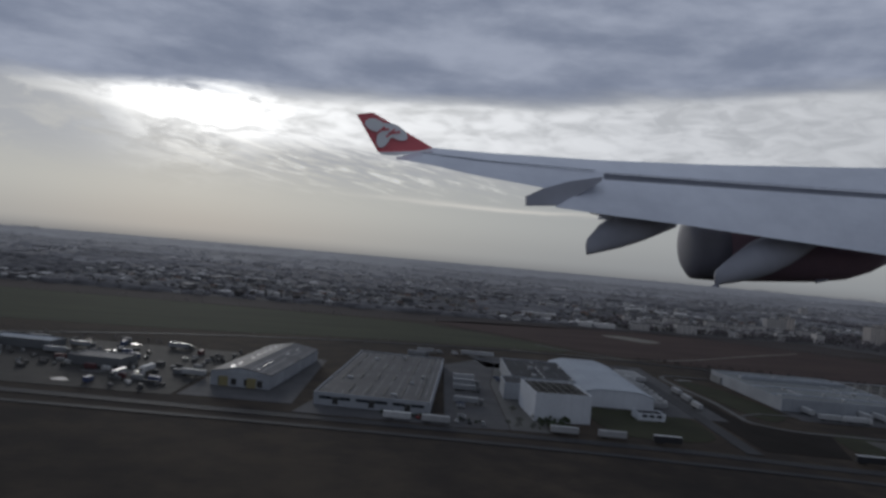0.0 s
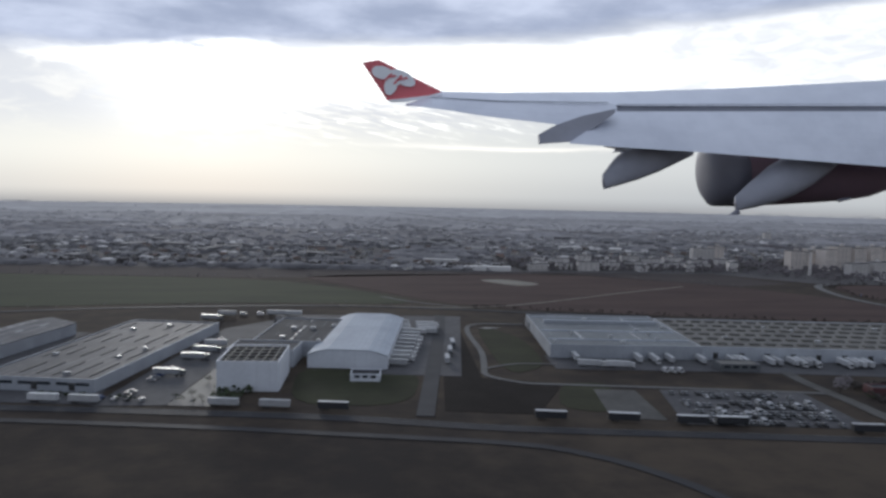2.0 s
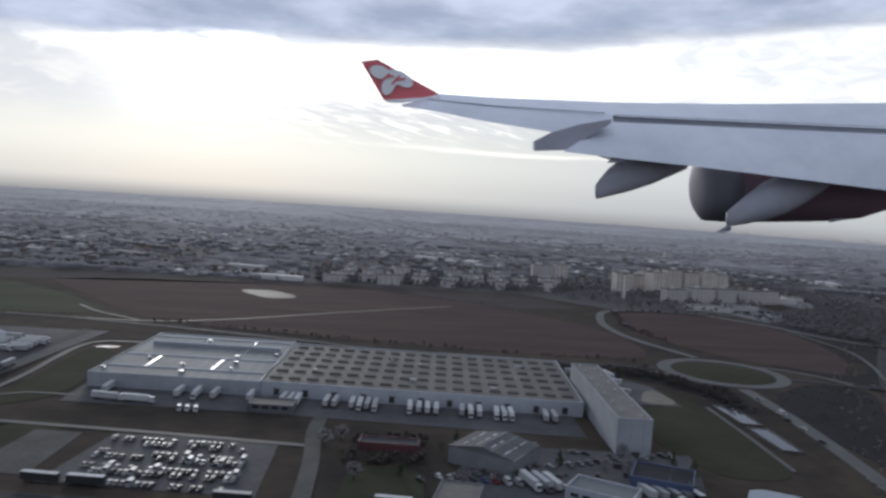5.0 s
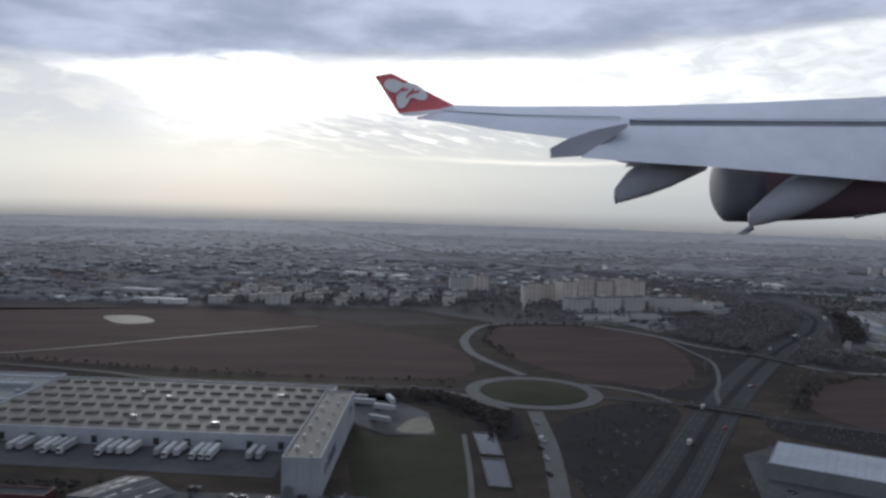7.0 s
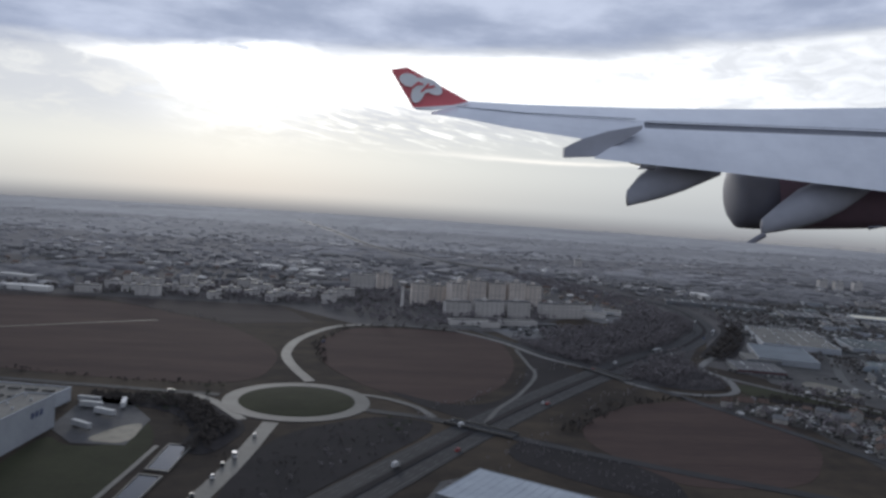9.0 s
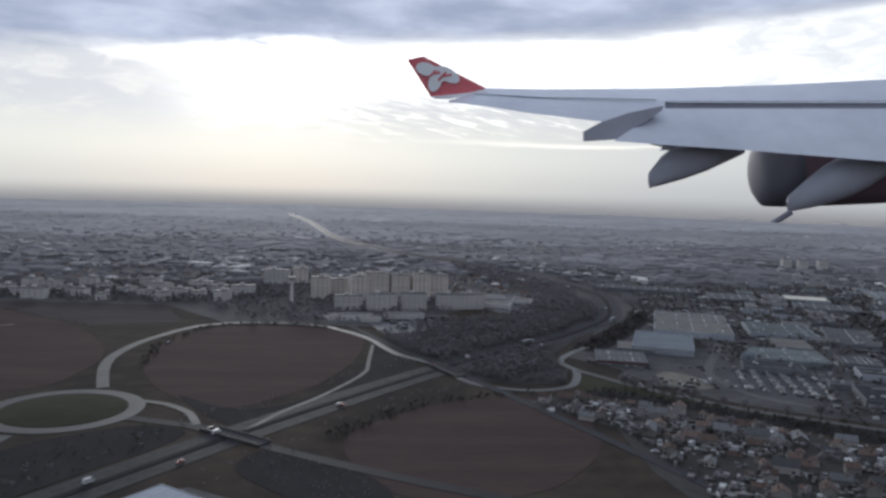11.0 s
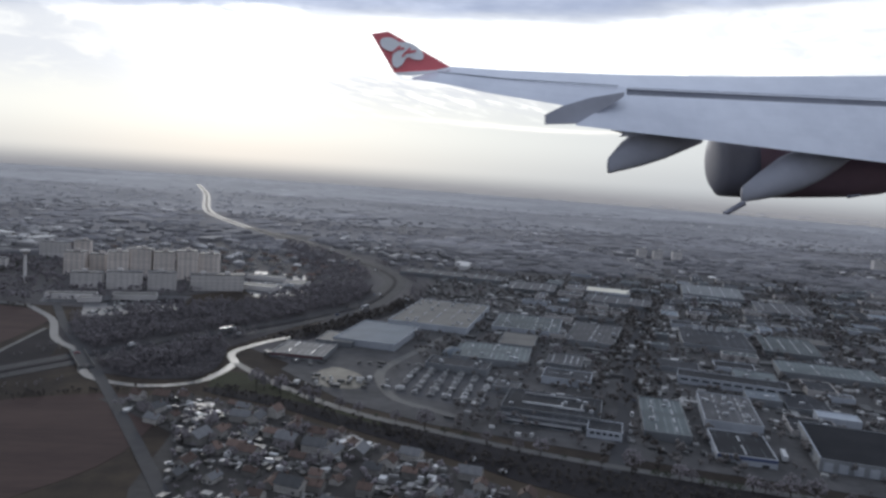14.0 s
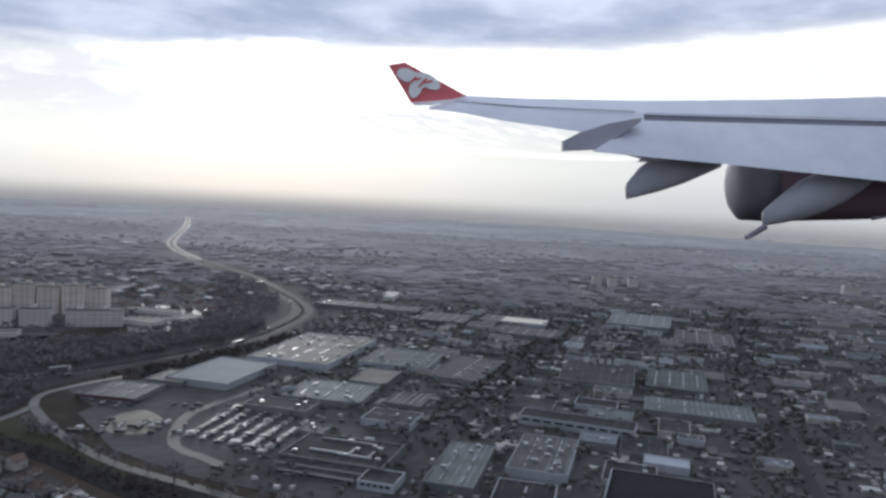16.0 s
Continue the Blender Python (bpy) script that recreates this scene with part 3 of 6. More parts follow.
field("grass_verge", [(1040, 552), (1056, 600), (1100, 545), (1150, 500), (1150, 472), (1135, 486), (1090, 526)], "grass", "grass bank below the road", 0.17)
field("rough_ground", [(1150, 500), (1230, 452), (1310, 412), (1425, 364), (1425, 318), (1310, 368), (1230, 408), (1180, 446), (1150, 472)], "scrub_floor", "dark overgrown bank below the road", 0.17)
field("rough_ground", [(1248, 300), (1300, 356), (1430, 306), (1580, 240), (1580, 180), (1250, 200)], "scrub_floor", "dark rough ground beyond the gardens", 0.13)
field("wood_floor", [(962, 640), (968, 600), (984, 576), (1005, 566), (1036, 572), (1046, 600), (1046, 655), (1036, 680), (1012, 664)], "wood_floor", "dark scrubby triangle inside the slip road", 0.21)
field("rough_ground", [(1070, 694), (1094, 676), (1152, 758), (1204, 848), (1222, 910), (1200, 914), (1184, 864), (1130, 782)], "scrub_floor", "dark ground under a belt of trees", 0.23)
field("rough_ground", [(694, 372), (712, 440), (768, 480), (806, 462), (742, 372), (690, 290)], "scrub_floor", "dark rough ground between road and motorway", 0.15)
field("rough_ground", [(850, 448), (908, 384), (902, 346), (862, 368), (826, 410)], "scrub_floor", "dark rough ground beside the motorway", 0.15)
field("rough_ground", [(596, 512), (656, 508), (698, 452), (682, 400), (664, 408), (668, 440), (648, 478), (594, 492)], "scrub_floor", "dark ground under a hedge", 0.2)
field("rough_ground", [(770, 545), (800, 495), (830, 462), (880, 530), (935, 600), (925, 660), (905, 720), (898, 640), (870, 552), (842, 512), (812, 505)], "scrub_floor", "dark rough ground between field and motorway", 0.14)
for pts, mat, label in (
        ([(-45, 395), (10, 385), (35, 530), (-15, 545)], "yard", "wet asphalt yard beside a warehouse"),
        ([(112, 350), (130, 346), (182, 558), (162, 562), (134, 470)], "pale_road", "pale wet concrete lane between warehouses"),
        ([(80, 352), (111.5, 350), (133.5, 470), (161.5, 562), (150, 575), (118, 540)], "yard", "dark asphalt yard beside a warehouse"),
        ([(10, 368), (80, 354), (80, 380), (20, 396)], "yard", "asphalt forecourt of a warehouse"),
        ([(210, 400), (252, 392), (290, 585), (150, 600), (150, 540), (240, 535)], "yard", "asphalt lorry yard beside a curved hall"),
        ([(308, 405), (400, 390), (560, 355), (566, 395), (402, 424), (312, 440)], "yard", "asphalt loading yard before the long warehouse"),
        ([(330, 300), (408, 284), (415, 345), (345, 356)], "yard", "asphalt car park with rows of cars"),
        ([(302, 312), (325, 306), (332, 356), (312, 360)], "lane", "worn concrete pad beside the car park"),
        ([(470, 260), (560, 232), (590, 300), (600, 330), (500, 345)], "yard", "asphalt yard round small workshops"),
        ([(596, 440), (614, 416), (640, 414), (642, 458), (618, 500), (596, 502)], "yard", "asphalt apron with lorries"),
        ([(760, 300), (830, 270), (900, 330), (815, 385), (790, 372)], "yard", "asphalt yard round a pale hall"),
        ([(1157, 556), (1214, 518), (1226, 524), (1244, 590), (1192, 628), (1180, 628)], "yard", "asphalt car park in rows"),
        ([(898, 808), (925, 834), (980, 852), (984, 796), (938, 762), (912, 750)], "wet", "wet asphalt court with parked cars below the tower blocks"),
        ([(1045, 880), (1100, 900), (1092, 1040), (1010, 1070), (1015, 960)], "wet", "wet asphalt lot beside the flats"),
        ([(860, 806), (980, 826), (985, 866), (850, 856)], "wet", "wet asphalt court between low buildings")):
    field("yard", pts, mat, label, 0.2)
field("lawn", [(164, 345), (218, 340), (232, 398), (210, 402), (206, 410), (168, 420)], "grass", "lawn before the curved hall", 0.18)
field("lawn", [(276, 392), (306, 412), (314, 492), (300, 535), (290, 528)], "grass", "rounded lawn inside a loop of path", 0.18)
field("lawn", [(284, 330), (306, 318), (326, 372), (300, 374)], "grass", "lawn between car park and lane", 0.18)
field("lawn", [(600, 300), (640, 300), (655, 415), (640, 460), (632, 412), (612, 412), (598, 430), (592, 360)], "grass", "lawn beside the tall warehouse", 0.18)
field("lawn", [(444, 318), (474, 312), (466, 268), (434, 272)], "grass", "lawn with shrubs before the loading yard", 0.18)
field("gravel_patch", [(617, 420), (641, 416), (641, 452), (630, 446)], "sand", "pale gravel apron behind the tall warehouse", 0.24)
field("gravel_patch", [(1108, 578), (1118, 560), (1136, 556), (1147, 568), (1143, 594), (1126, 612), (1114, 600)], "sand", "heap-strewn pale sandy plot", 0.24)

ROADS = []


def road(name, pts, width, mat, label, z=0.26, lines=()):
    ob = sheet(name, ribbon(Mesh(), pts, width, z), M[mat], label)
    for shift, w, dash in lines:
        mk = new("lane_marking", ribbon(Mesh(), pts, w, z + 0.05, 0.04, shift, 6.0, dash).data("lane_marking", M["line"]))
        mk.parent = ob
    KEEP_OFF.append((curve(pts, 12.0), width / 2))
    ROADS.append(ob)
    return ob


MOTORWAY = [(560, 110), (650, 225), (733, 332), (815, 446), (905, 560), (1000, 668), (1062, 728), (1112, 788), (1165, 872), (1203, 1014), (1198, 1105), (1167, 1208), (1095, 1402), (965, 1657), (870, 1900), (808, 2157), (704, 2850), (560, 3600)]
road("motorway", MOTORWAY[:14], 27, "motorway", "grey dual carriageway curving through fields and town", 0.24,
     [(-11, 0.4, 0), (11, 0.4, 0), (-5.2, 0.35, 2), (-8.2, 0.35, 2), (5.2, 0.35, 2), (8.2, 0.35, 2)])
road("motorway", MOTORWAY[13:], 22, "far_motorway", "wet dual carriageway, paled for sun glint, running on through the far town", 0.24)
mid = sheet("central_reserve", ribbon(Mesh(), MOTORWAY, 4.2, 0.5, 0.3), M["scrub_floor"], "dark planted central reserve of the motorway")
road("road", [(-420, 440), (-150, 393), (-2, 362), (110, 340), (190, 322), (260, 300), (400, 270), (560, 232), (660, 205)], 8, "motorway", "dark frontage road along the warehouses", 0.28, [(3.6, 0.5, 0), (0, 0.25, 2)])
road("road", [(-420, 418), (-150, 372), (3, 344), (122, 318), (175, 304), (249, 283), (275, 267), (292, 246), (305, 215), (312, 160)], 5, "motorway", "dull worn lane bending away through the meadow", 0.32)
road("road", [(430, 340), (364, 356), (300, 370), (280, 376), (266, 392), (268, 408), (276, 450), (288, 543), (330, 548)], 3.6, "pale_road", "pale service lane round a lawn", 0.34)
road("path", [(268, 408), (289, 419), (312, 415)], 2.2, "pale_road", "pale footpath across a lawn", 0.38)
road("road", [(222, 322), (242, 420), (262, 520), (275, 590)], 8, "asphalt", "grey lane beside a lorry yard", 0.36)
road("road", [(-420, 500), (-200, 565), (-87, 609), (25, 636), (127, 645), (206, 643), (293, 622), (421, 576), (471, 552), (537, 538), (614, 524), (670, 514)], 7, "motorway", "grey country road behind the warehouses", 0.3, [(0, 0.3, 2)])
road("road", [(434, 385), (430, 360), (428, 320), (423, 275), (420, 266)], 7, "lane", "worn lane leading to the loading yard", 0.36)
# the pale sand tone here stands in for the glint along the track
road("track", [(200, 648), (300, 632), (367, 652), (470, 716), (575, 777)], 3.2, "sand", "farm track between ploughed fields, paled for its glint", 0.3)
road("track", [(240, 700), (262, 668), (300, 634)], 3, "pale_road", "short pale farm track", 0.3)
road("road", [(724, 555), (707, 612), (702, 656), (711, 716), (744, 785), (800, 802), (859, 788)], 8, "pale_road", "pale road from the roundabout to the tower blocks", 0.3)
road("road", [(706, 458), (696, 395), (684, 340), (662, 250), (645, 180)], 9, "pale_road", "pale approach road to the roundabout", 0.3)
road("road", [(756, 490), (800, 472), (835, 445), (870, 420), (920, 388), (985, 352), (1050, 322)], 8, "motorway", "grey road crossing the motorway on a bridge", 0.32)
road("road", [(757, 524), (772, 518), (790, 500), (800, 476)], 5, "pale_road", "pale slip lane beside the roundabout", 0.34)
road("road", [(690, 462), (668, 500), (655, 512)], 6, "pale_road", "pale slip lane into the country road", 0.34)
road("path", [(901, 700), (897, 640), (893, 598), (867, 539), (844, 500), (827, 462)], 3, "pale_road", "pale footpath along a field edge", 0.3)
road("road", [(859, 786), (895, 733), (919, 667), (947, 629), (964, 580), (979, 562), (1009, 552), (1037, 563), (1050, 590), (1056, 615)], 6, "wet_road", "pale wet road winding down from the tower blocks", 0.3)
road("road", [(1056, 612), (1050, 640), (1064, 668), (1090, 700)], 6, "wet_road", "pale slip road joining the motorway", 0.33)
road("road", [(1056, 612), (1088, 562), (1132, 512), (1178, 480), (1228, 449), (1305, 413), (1420, 365), (1560, 310)], 6.5, "pale_road", "pale road along a grass bank", 0.33)
road("road", [(876, 802), (911, 713), (951, 627), (980, 562), (1029, 446), (1062, 360), (1085, 270)], 7, "asphalt", "grey street along the housing estate", 0.36)
road("road", [(1262, 424), (1281, 460), (1359, 640), (1445, 823), (1530, 1000)], 9, "asphalt", "grey street through the industrial estate", 0.3)
road("road", [(1470, 370), (1519, 476), (1608, 688), (1724, 958), (1850, 1200)], 10, "asphalt", "grey street lined with workshops", 0.3)
road("road", [(1195, 505), (1180, 520), (1163, 536), (1156, 569), (1158, 603), (1176, 640), (1205, 690), (1250, 780), (1290, 900)], 7, "pale_road", "grey estate road between halls", 0.3)


def build_roundabout():
    m, n = Mesh(), 40
    cx, cy = 718, 505
    ring = [[(cx + r * math.cos(2 * math.pi * i / n), cy + r * math.sin(2 * math.pi * i / n), z) for i in range(n)]
            for r, z in ((35.5, 0.4), (45, 0.4), (45, -0.2), (35.5, -0.2))]
    m.add(sum(ring, []), [(k * n + i, ((k + 1) % 4) * n + i, ((k + 1) % 4) * n + (i + 1) % n, k * n + (i + 1) % n) for k in range(4) for i in range(n)])
    ob = sheet("roundabout", m, M["pale_road"], "pale ring of road round a grassed island")
    isl = Mesh()
    vs = [(cx, cy, 1.6)]
    for r, z in ((20, 1.3), (33, 0.55), (35.6, 0.1)):
        vs += [(cx + r * math.cos(2 * math.pi * i / n), cy + r * math.sin(2 * math.pi * i / n), z) for i in range(n)]
    fs = [(0, 1 + i, 1 + (i + 1) % n) for i in range(n)]
    for k in range(2):
        fs += [(1 + k * n + i, 1 + (k + 1) * n + i, 1 + (k + 1) * n + (i + 1) % n, 1 + k * n + (i + 1) % n) for i in range(n)]
    isl.add(vs, fs)
    g = new("island", isl.data("island", M["grass"]))
    g.parent = ob
    KEEP_OFF.append(([Vector((cx, cy, 0))], 52))


build_roundabout()

# ---------------------------------------------------------------- the aircraft's wing, far larger and farther off than the model land,
# so that it keeps its place against the horizon


def loft(mesh, rows, back=0.6):
    """A skin through rows of points, given from top to bottom, with a flat back."""
    n, k = len(rows[0]), len(rows)
    vs = [p for r in rows for p in r]
    fs = [(i * n + j, (i + 1) * n + j, (i + 1) * n + j + 1, i * n + j + 1) for i in range(k - 1) for j in range(n - 1)]
    base = len(vs)
    vs += [(p[0] * (1 + back / 35), p[1] * (1 + back / 35) - 0.12, p[2] - back) for p in rows[0]]
    vs += [(p[0] * (1 + back / 35), p[1] * (1 + back / 35) + 0.02, p[2] - back) for p in rows[-1]]
    fs += [(j, j + 1, base + j + 1, base + j) for j in range(n - 1)]
    fs += [((k - 1) * n + j, base + n + j, base + n + j + 1, (k - 1) * n + j + 1) for j in range(n - 1)]
    fs += [(base + j, base + j + 1, base + n + j + 1, base + n + j) for j in range(n - 1)]
    left = [i * n for i in range(k)]
    right = [i * n + n - 1 for i in range(k)]
    fs += [tuple(left + [base + n, base]), tuple(reversed(right + [base + 2 * n - 1, base + n - 1]))]
    return mesh.add(vs, fs)


def deep(x, y, d):
    """A point of the wing: across and up fitted to the camera's view, and flattened depth."""
    return (x * d / 35, y * d / 35, -d)


def lerp_line(pts, x):
    for (x0, y0), (x1, y1) in zip(pts, pts[1:]):
        if x <= x1:
            return y0 + (y1 - y0) * (x - x0) / (x1 - x0)
    (x0, y0), (x1, y1) = pts[-2:]
    return y1 + (y1 - y0) / (x1 - x0) * (x - x1)


def skin(top, bottom, x0, x1, d0, d1, bulge, steps=24, rows=6, skew=0.0):
    out = []
    for i in range(rows + 1):
        v = i / rows
        r = []
        for j in range(steps + 1):
            x = x0 + (x1 - x0) * j / steps
            xs = x + skew * v * (1 - j / steps)
            y = lerp_line(top, x) * (1 - v) + lerp_line(bottom, xs) * v
            r.append(deep(xs, y, d0 + (d1 - d0) * v - bulge * math.sin(math.pi * v)))
        out.append(r)
    return out


WING = {
    "paint": material("aircraft_grey_white_paint", (0.70, 0.73, 0.81), (0.56, 0.59, 0.67), 0.22, 0.34, fine=5, contrast=0.55),
    "panel": material("aircraft_panel_paint", (0.92, 0.925, 0.94), (0.86, 0.87, 0.89), 0.3, 0.35, fine=6, contrast=0.7),
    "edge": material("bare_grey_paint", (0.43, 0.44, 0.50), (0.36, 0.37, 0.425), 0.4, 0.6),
    "slot": material("slot_shade_paint", (0.21, 0.22, 0.26), (0.16, 0.17, 0.205), 0.4, 0.6),
    "gap": material("dark_joint_paint", (0.21, 0.222, 0.27), (0.17, 0.18, 0.22), 0.5, 0.6),
    "red": material("red_paint", (0.78, 0.17, 0.19), (0.70, 0.145, 0.165), 0.3, 0.4, contrast=0.7),
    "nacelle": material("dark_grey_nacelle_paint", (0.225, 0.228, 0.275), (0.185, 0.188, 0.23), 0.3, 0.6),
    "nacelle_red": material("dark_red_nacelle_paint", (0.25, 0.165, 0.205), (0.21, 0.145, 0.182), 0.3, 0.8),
}


def build_wing():
    w = new("aircraft_wing")
    w.matrix_basis = pose(29.57, 0.40, 10.40, 85.06, -4.19, -9.52) @ Matrix.Diagonal((102, 102, 102, 1))
    tagged(w, "pale grey airliner wing with red winglet and lowered flaps", "wing")
    top = [(-0.25, 7.36), (0.41, 7.60), (2.96, 7.42), (8.06, 7.19), (13.16, 7.09), (20.0, 7.09), (30, 7.25)]
    line = [(-1.30, 7.06), (-0.1, 7.36), (2.96, 7.04), (7.93, 6.66), (8.4, 6.55), (20.0, 5.95), (30, 5.51)]
    trail = [(-1.30, 7.05), (0.41, 6.78), (2.19, 6.40), (5.51, 5.84), (8.4, 5.5)]
    part("upper_skin", loft(Mesh(), skin(top, line, -0.25, 27, 37.2, 35.6, 0.1, 40, 5)), WING["paint"], w, smooth_shade=False)
    part("aileron", loft(Mesh(), skin([(x, y + 0.05) for x, y in line], trail, -1.25, 8.3, 35.64, 34.4, 0.08, 24, 4)), WING["paint"], w)
    # the lowered flap, and the slot ahead of it with its shade painted grey
    slot_top = [(7.0, 6.76), (8.35, 6.62), (20.0, 6.05), (30, 5.6)]
    slot_low = [(7.0, 6.46), (8.35, 6.29), (20.0, 5.71), (30, 5.26)]
    part("flap_slot", loft(Mesh(), skin(slot_top, [(x, y - 0.1) for x, y in slot_low], 8.05, 27, 35.70, 35.50, 0.0, 24, 2)), WING["slot"], w, "strip painted with the slot's shade between wing and flap")
    flap_low = [(6.05, 4.95), (8.18, 4.68), (11.75, 4.28), (15.71, 3.77), (20.0, 3.21), (30, 1.9)]
    f_top = [(x, y) for x, y in slot_low]
    part("flap", loft(Mesh(), skin(f_top, flap_low, 8.0, 27, 35.3, 33.6, 0.14, 40, 8, skew=-1.95)), WING["paint"], w)
    m = Mesh()
    end = [deep(*p, 34.2) for p in ((8.25, 6.42), (6.75, 6.18), (5.51, 5.82), (4.72, 5.43), (4.72, 5.0), (6.14, 5.03), (7.5, 5.78), (8.2, 6.22))]
    endb = [(p[0], p[1] + 0.06, p[2] - 0.5) for p in end]
    n = len(end)
    m.add(end + endb, [tuple(reversed(range(n))), tuple(range(n, 2 * n))] + [(i, (i + 1) % n, n + (i + 1) % n, n + i) for i in range(n)])
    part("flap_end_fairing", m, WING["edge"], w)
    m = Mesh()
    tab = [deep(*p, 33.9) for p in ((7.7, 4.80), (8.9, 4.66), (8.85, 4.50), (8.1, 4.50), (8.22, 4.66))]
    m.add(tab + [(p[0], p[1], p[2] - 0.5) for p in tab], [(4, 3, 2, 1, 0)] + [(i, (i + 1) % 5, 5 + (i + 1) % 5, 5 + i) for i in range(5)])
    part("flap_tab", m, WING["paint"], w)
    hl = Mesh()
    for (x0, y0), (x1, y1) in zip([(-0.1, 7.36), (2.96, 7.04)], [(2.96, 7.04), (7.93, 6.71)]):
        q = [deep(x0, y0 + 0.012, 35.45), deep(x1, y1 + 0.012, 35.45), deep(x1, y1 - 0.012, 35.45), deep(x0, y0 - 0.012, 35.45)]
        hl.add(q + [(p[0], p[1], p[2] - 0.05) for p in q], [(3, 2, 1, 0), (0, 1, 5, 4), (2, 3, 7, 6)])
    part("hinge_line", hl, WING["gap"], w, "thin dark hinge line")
    # winglet
    m = Mesh()
    wl = [(-3.11, 9.08), (-2.35, 9.18), (-0.97, 8.39), (0.41, 7.60), (-0.25, 7.44), (-2.09, 7.34)]
    fr = [deep(*p, 36.0) for p in wl]
    bk = [(p[0] * 1.008 + 0.02, p[1] * 1.008, p[2] - 0.35) for p in fr]
    n = len(wl)
    m.add(fr + bk, [tuple(reversed(range(n))), tuple(range(n, 2 * n))] + [(i, (i + 1) % n, n + (i + 1) % n, n + i) for i in range(n)])
    wing_tip = part("winglet", m, WING["red"], w, "red winglet with a pale rounded mark")
    # the plain mark on it: pale rounded lobes and a stroke
    mk = Mesh()
    for cx, cy, rx, ry, a in ((-2.25, 8.60, 0.48, 0.30, -0.3), (-1.30, 8.30, 0.62, 0.30, -0.55), (-1.85, 8.05, 0.30, 0.52, -0.35), (-1.75, 8.35, 0.50, 0.34, -0.4)):
        pts = []
        for i in range(18):
            t = 2 * math.pi * i / 18
            u, v = rx * math.cos(t), ry * math.sin(t)
            pts.append(deep(cx + u * math.cos(a) - v * math.sin(a), cy + u * math.sin(a) + v * math.cos(a), 35.93 - 0.004 * len(mk.v) / 18))
        mk.add(pts, [tuple(range(18))])
    mark = part("winglet_mark", mk, WING["panel"], wing_tip, "pale rounded mark")
    st = Mesh()
    for x0, y0, x1, y1 in ((-2.15, 8.22, -1.8, 8.52), (-1.95, 8.38, -1.62, 8.42), (-1.72, 8.05, -1.35, 8.42), (-1.6, 8.22, -1.1, 8.3)):
        t = Vector((x1 - x0, y1 - y0, 0)).normalized()
        nn = Vector((-t.y, t.x, 0)) * 0.045
        st.add([deep(x0 - nn.x, y0 - nn.y, 35.88), deep(x1 - nn.x, y1 - nn.y, 35.88), deep(x1 + nn.x, y1 + nn.y, 35.88), deep(x0 + nn.x, y0 + nn.y, 35.88)], [(0, 1, 2, 3)])
    part("winglet_stroke", st, WING["red"], wing_tip, "thin red strokes")
    rt = Mesh()
    root = [deep(*p, 35.9) for p in ((-2.09, 7.34), (-0.25, 7.44), (0.41, 7.58), (-0.1, 7.35), (-1.25, 7.20), (-1.9, 7.23))]
    rt.add(root + [(p[0], p[1] + 0.05, p[2] - 0.3) for p in root], [tuple(reversed(range(6)))] + [(i, (i + 1) % 6, 6 + (i + 1) % 6, 6 + i) for i in range(6)])
    part("winglet_root", rt, WING["panel"], w)

    # fairings under the flap: bodies tapering to a blunt tail
    def fairing(axis, radii, n=14):
        m = Mesh()
        vs = []
        for (x, y, d), (ru, rd) in zip(axis, radii):
            for i in range(n):
                t = 2 * math.pi * i / n
                vs.append(deep(x + ru * math.cos(t) * 0.55, y + rd * math.sin(t), d - ru * 0.8 * math.cos(t)))
        k = len(axis)
        fs = [(i * n + j, i * n + (j + 1) % n, (i + 1) * n + (j + 1) % n, (i + 1) * n + j) for i in range(k - 1) for j in range(n)]
        return m.add(vs, fs + [tuple(reversed(range(n))), tuple(range((k - 1) * n, k * n))])

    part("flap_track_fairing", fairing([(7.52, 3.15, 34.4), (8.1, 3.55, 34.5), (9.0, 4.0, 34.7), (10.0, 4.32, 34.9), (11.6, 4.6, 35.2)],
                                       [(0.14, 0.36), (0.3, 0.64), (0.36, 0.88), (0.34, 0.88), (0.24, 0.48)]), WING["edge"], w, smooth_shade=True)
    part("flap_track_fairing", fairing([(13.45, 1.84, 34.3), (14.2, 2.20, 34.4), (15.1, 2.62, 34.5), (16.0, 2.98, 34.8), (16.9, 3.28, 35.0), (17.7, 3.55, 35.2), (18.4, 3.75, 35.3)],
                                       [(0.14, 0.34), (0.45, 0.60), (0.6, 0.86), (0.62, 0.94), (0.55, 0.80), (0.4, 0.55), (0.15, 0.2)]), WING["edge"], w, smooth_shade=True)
    part("drain_mast", Mesh().tube(deep(13.55, 1.48, 34.3), deep(12.68, 0.98, 34.2), 0.13, 0.11, 8), WING["nacelle"], w)

    # engine nacelle: a drum with a rounded lip, seen from behind and the side
    def drum(stations, n=28):
        m = Mesh()
        vs = []
        for x, y, d, r in stations:
            for i in range(n):
                t = 2 * math.pi * i / n
                vs.append(deep(x + 0.42 * r * math.cos(t), y + r * math.sin(t), d - r * 0.9 * math.cos(t)))
        k = len(stations)
        return m.add(vs, [(i * n + j, i * n + (j + 1) % n, (i + 1) * n + (j + 1) % n, (i + 1) * n + j) for i in range(k - 1) for j in range(n)] +
                     [tuple(reversed(range(n))), tuple(range((k - 1) * n, k * n))])

    part("engine_nacelle", drum([(12.10, 3.30, 37.2, 0.2), (12.12, 3.30, 37.2, 0.85), (12.22, 3.30, 37.2, 1.25), (12.42, 3.28, 37.2, 1.50), (13.0, 3.29, 37.2, 1.55), (13.6, 3.30, 37.2, 1.60)]), WING["nacelle"], w, "dark grey engine drum", True)
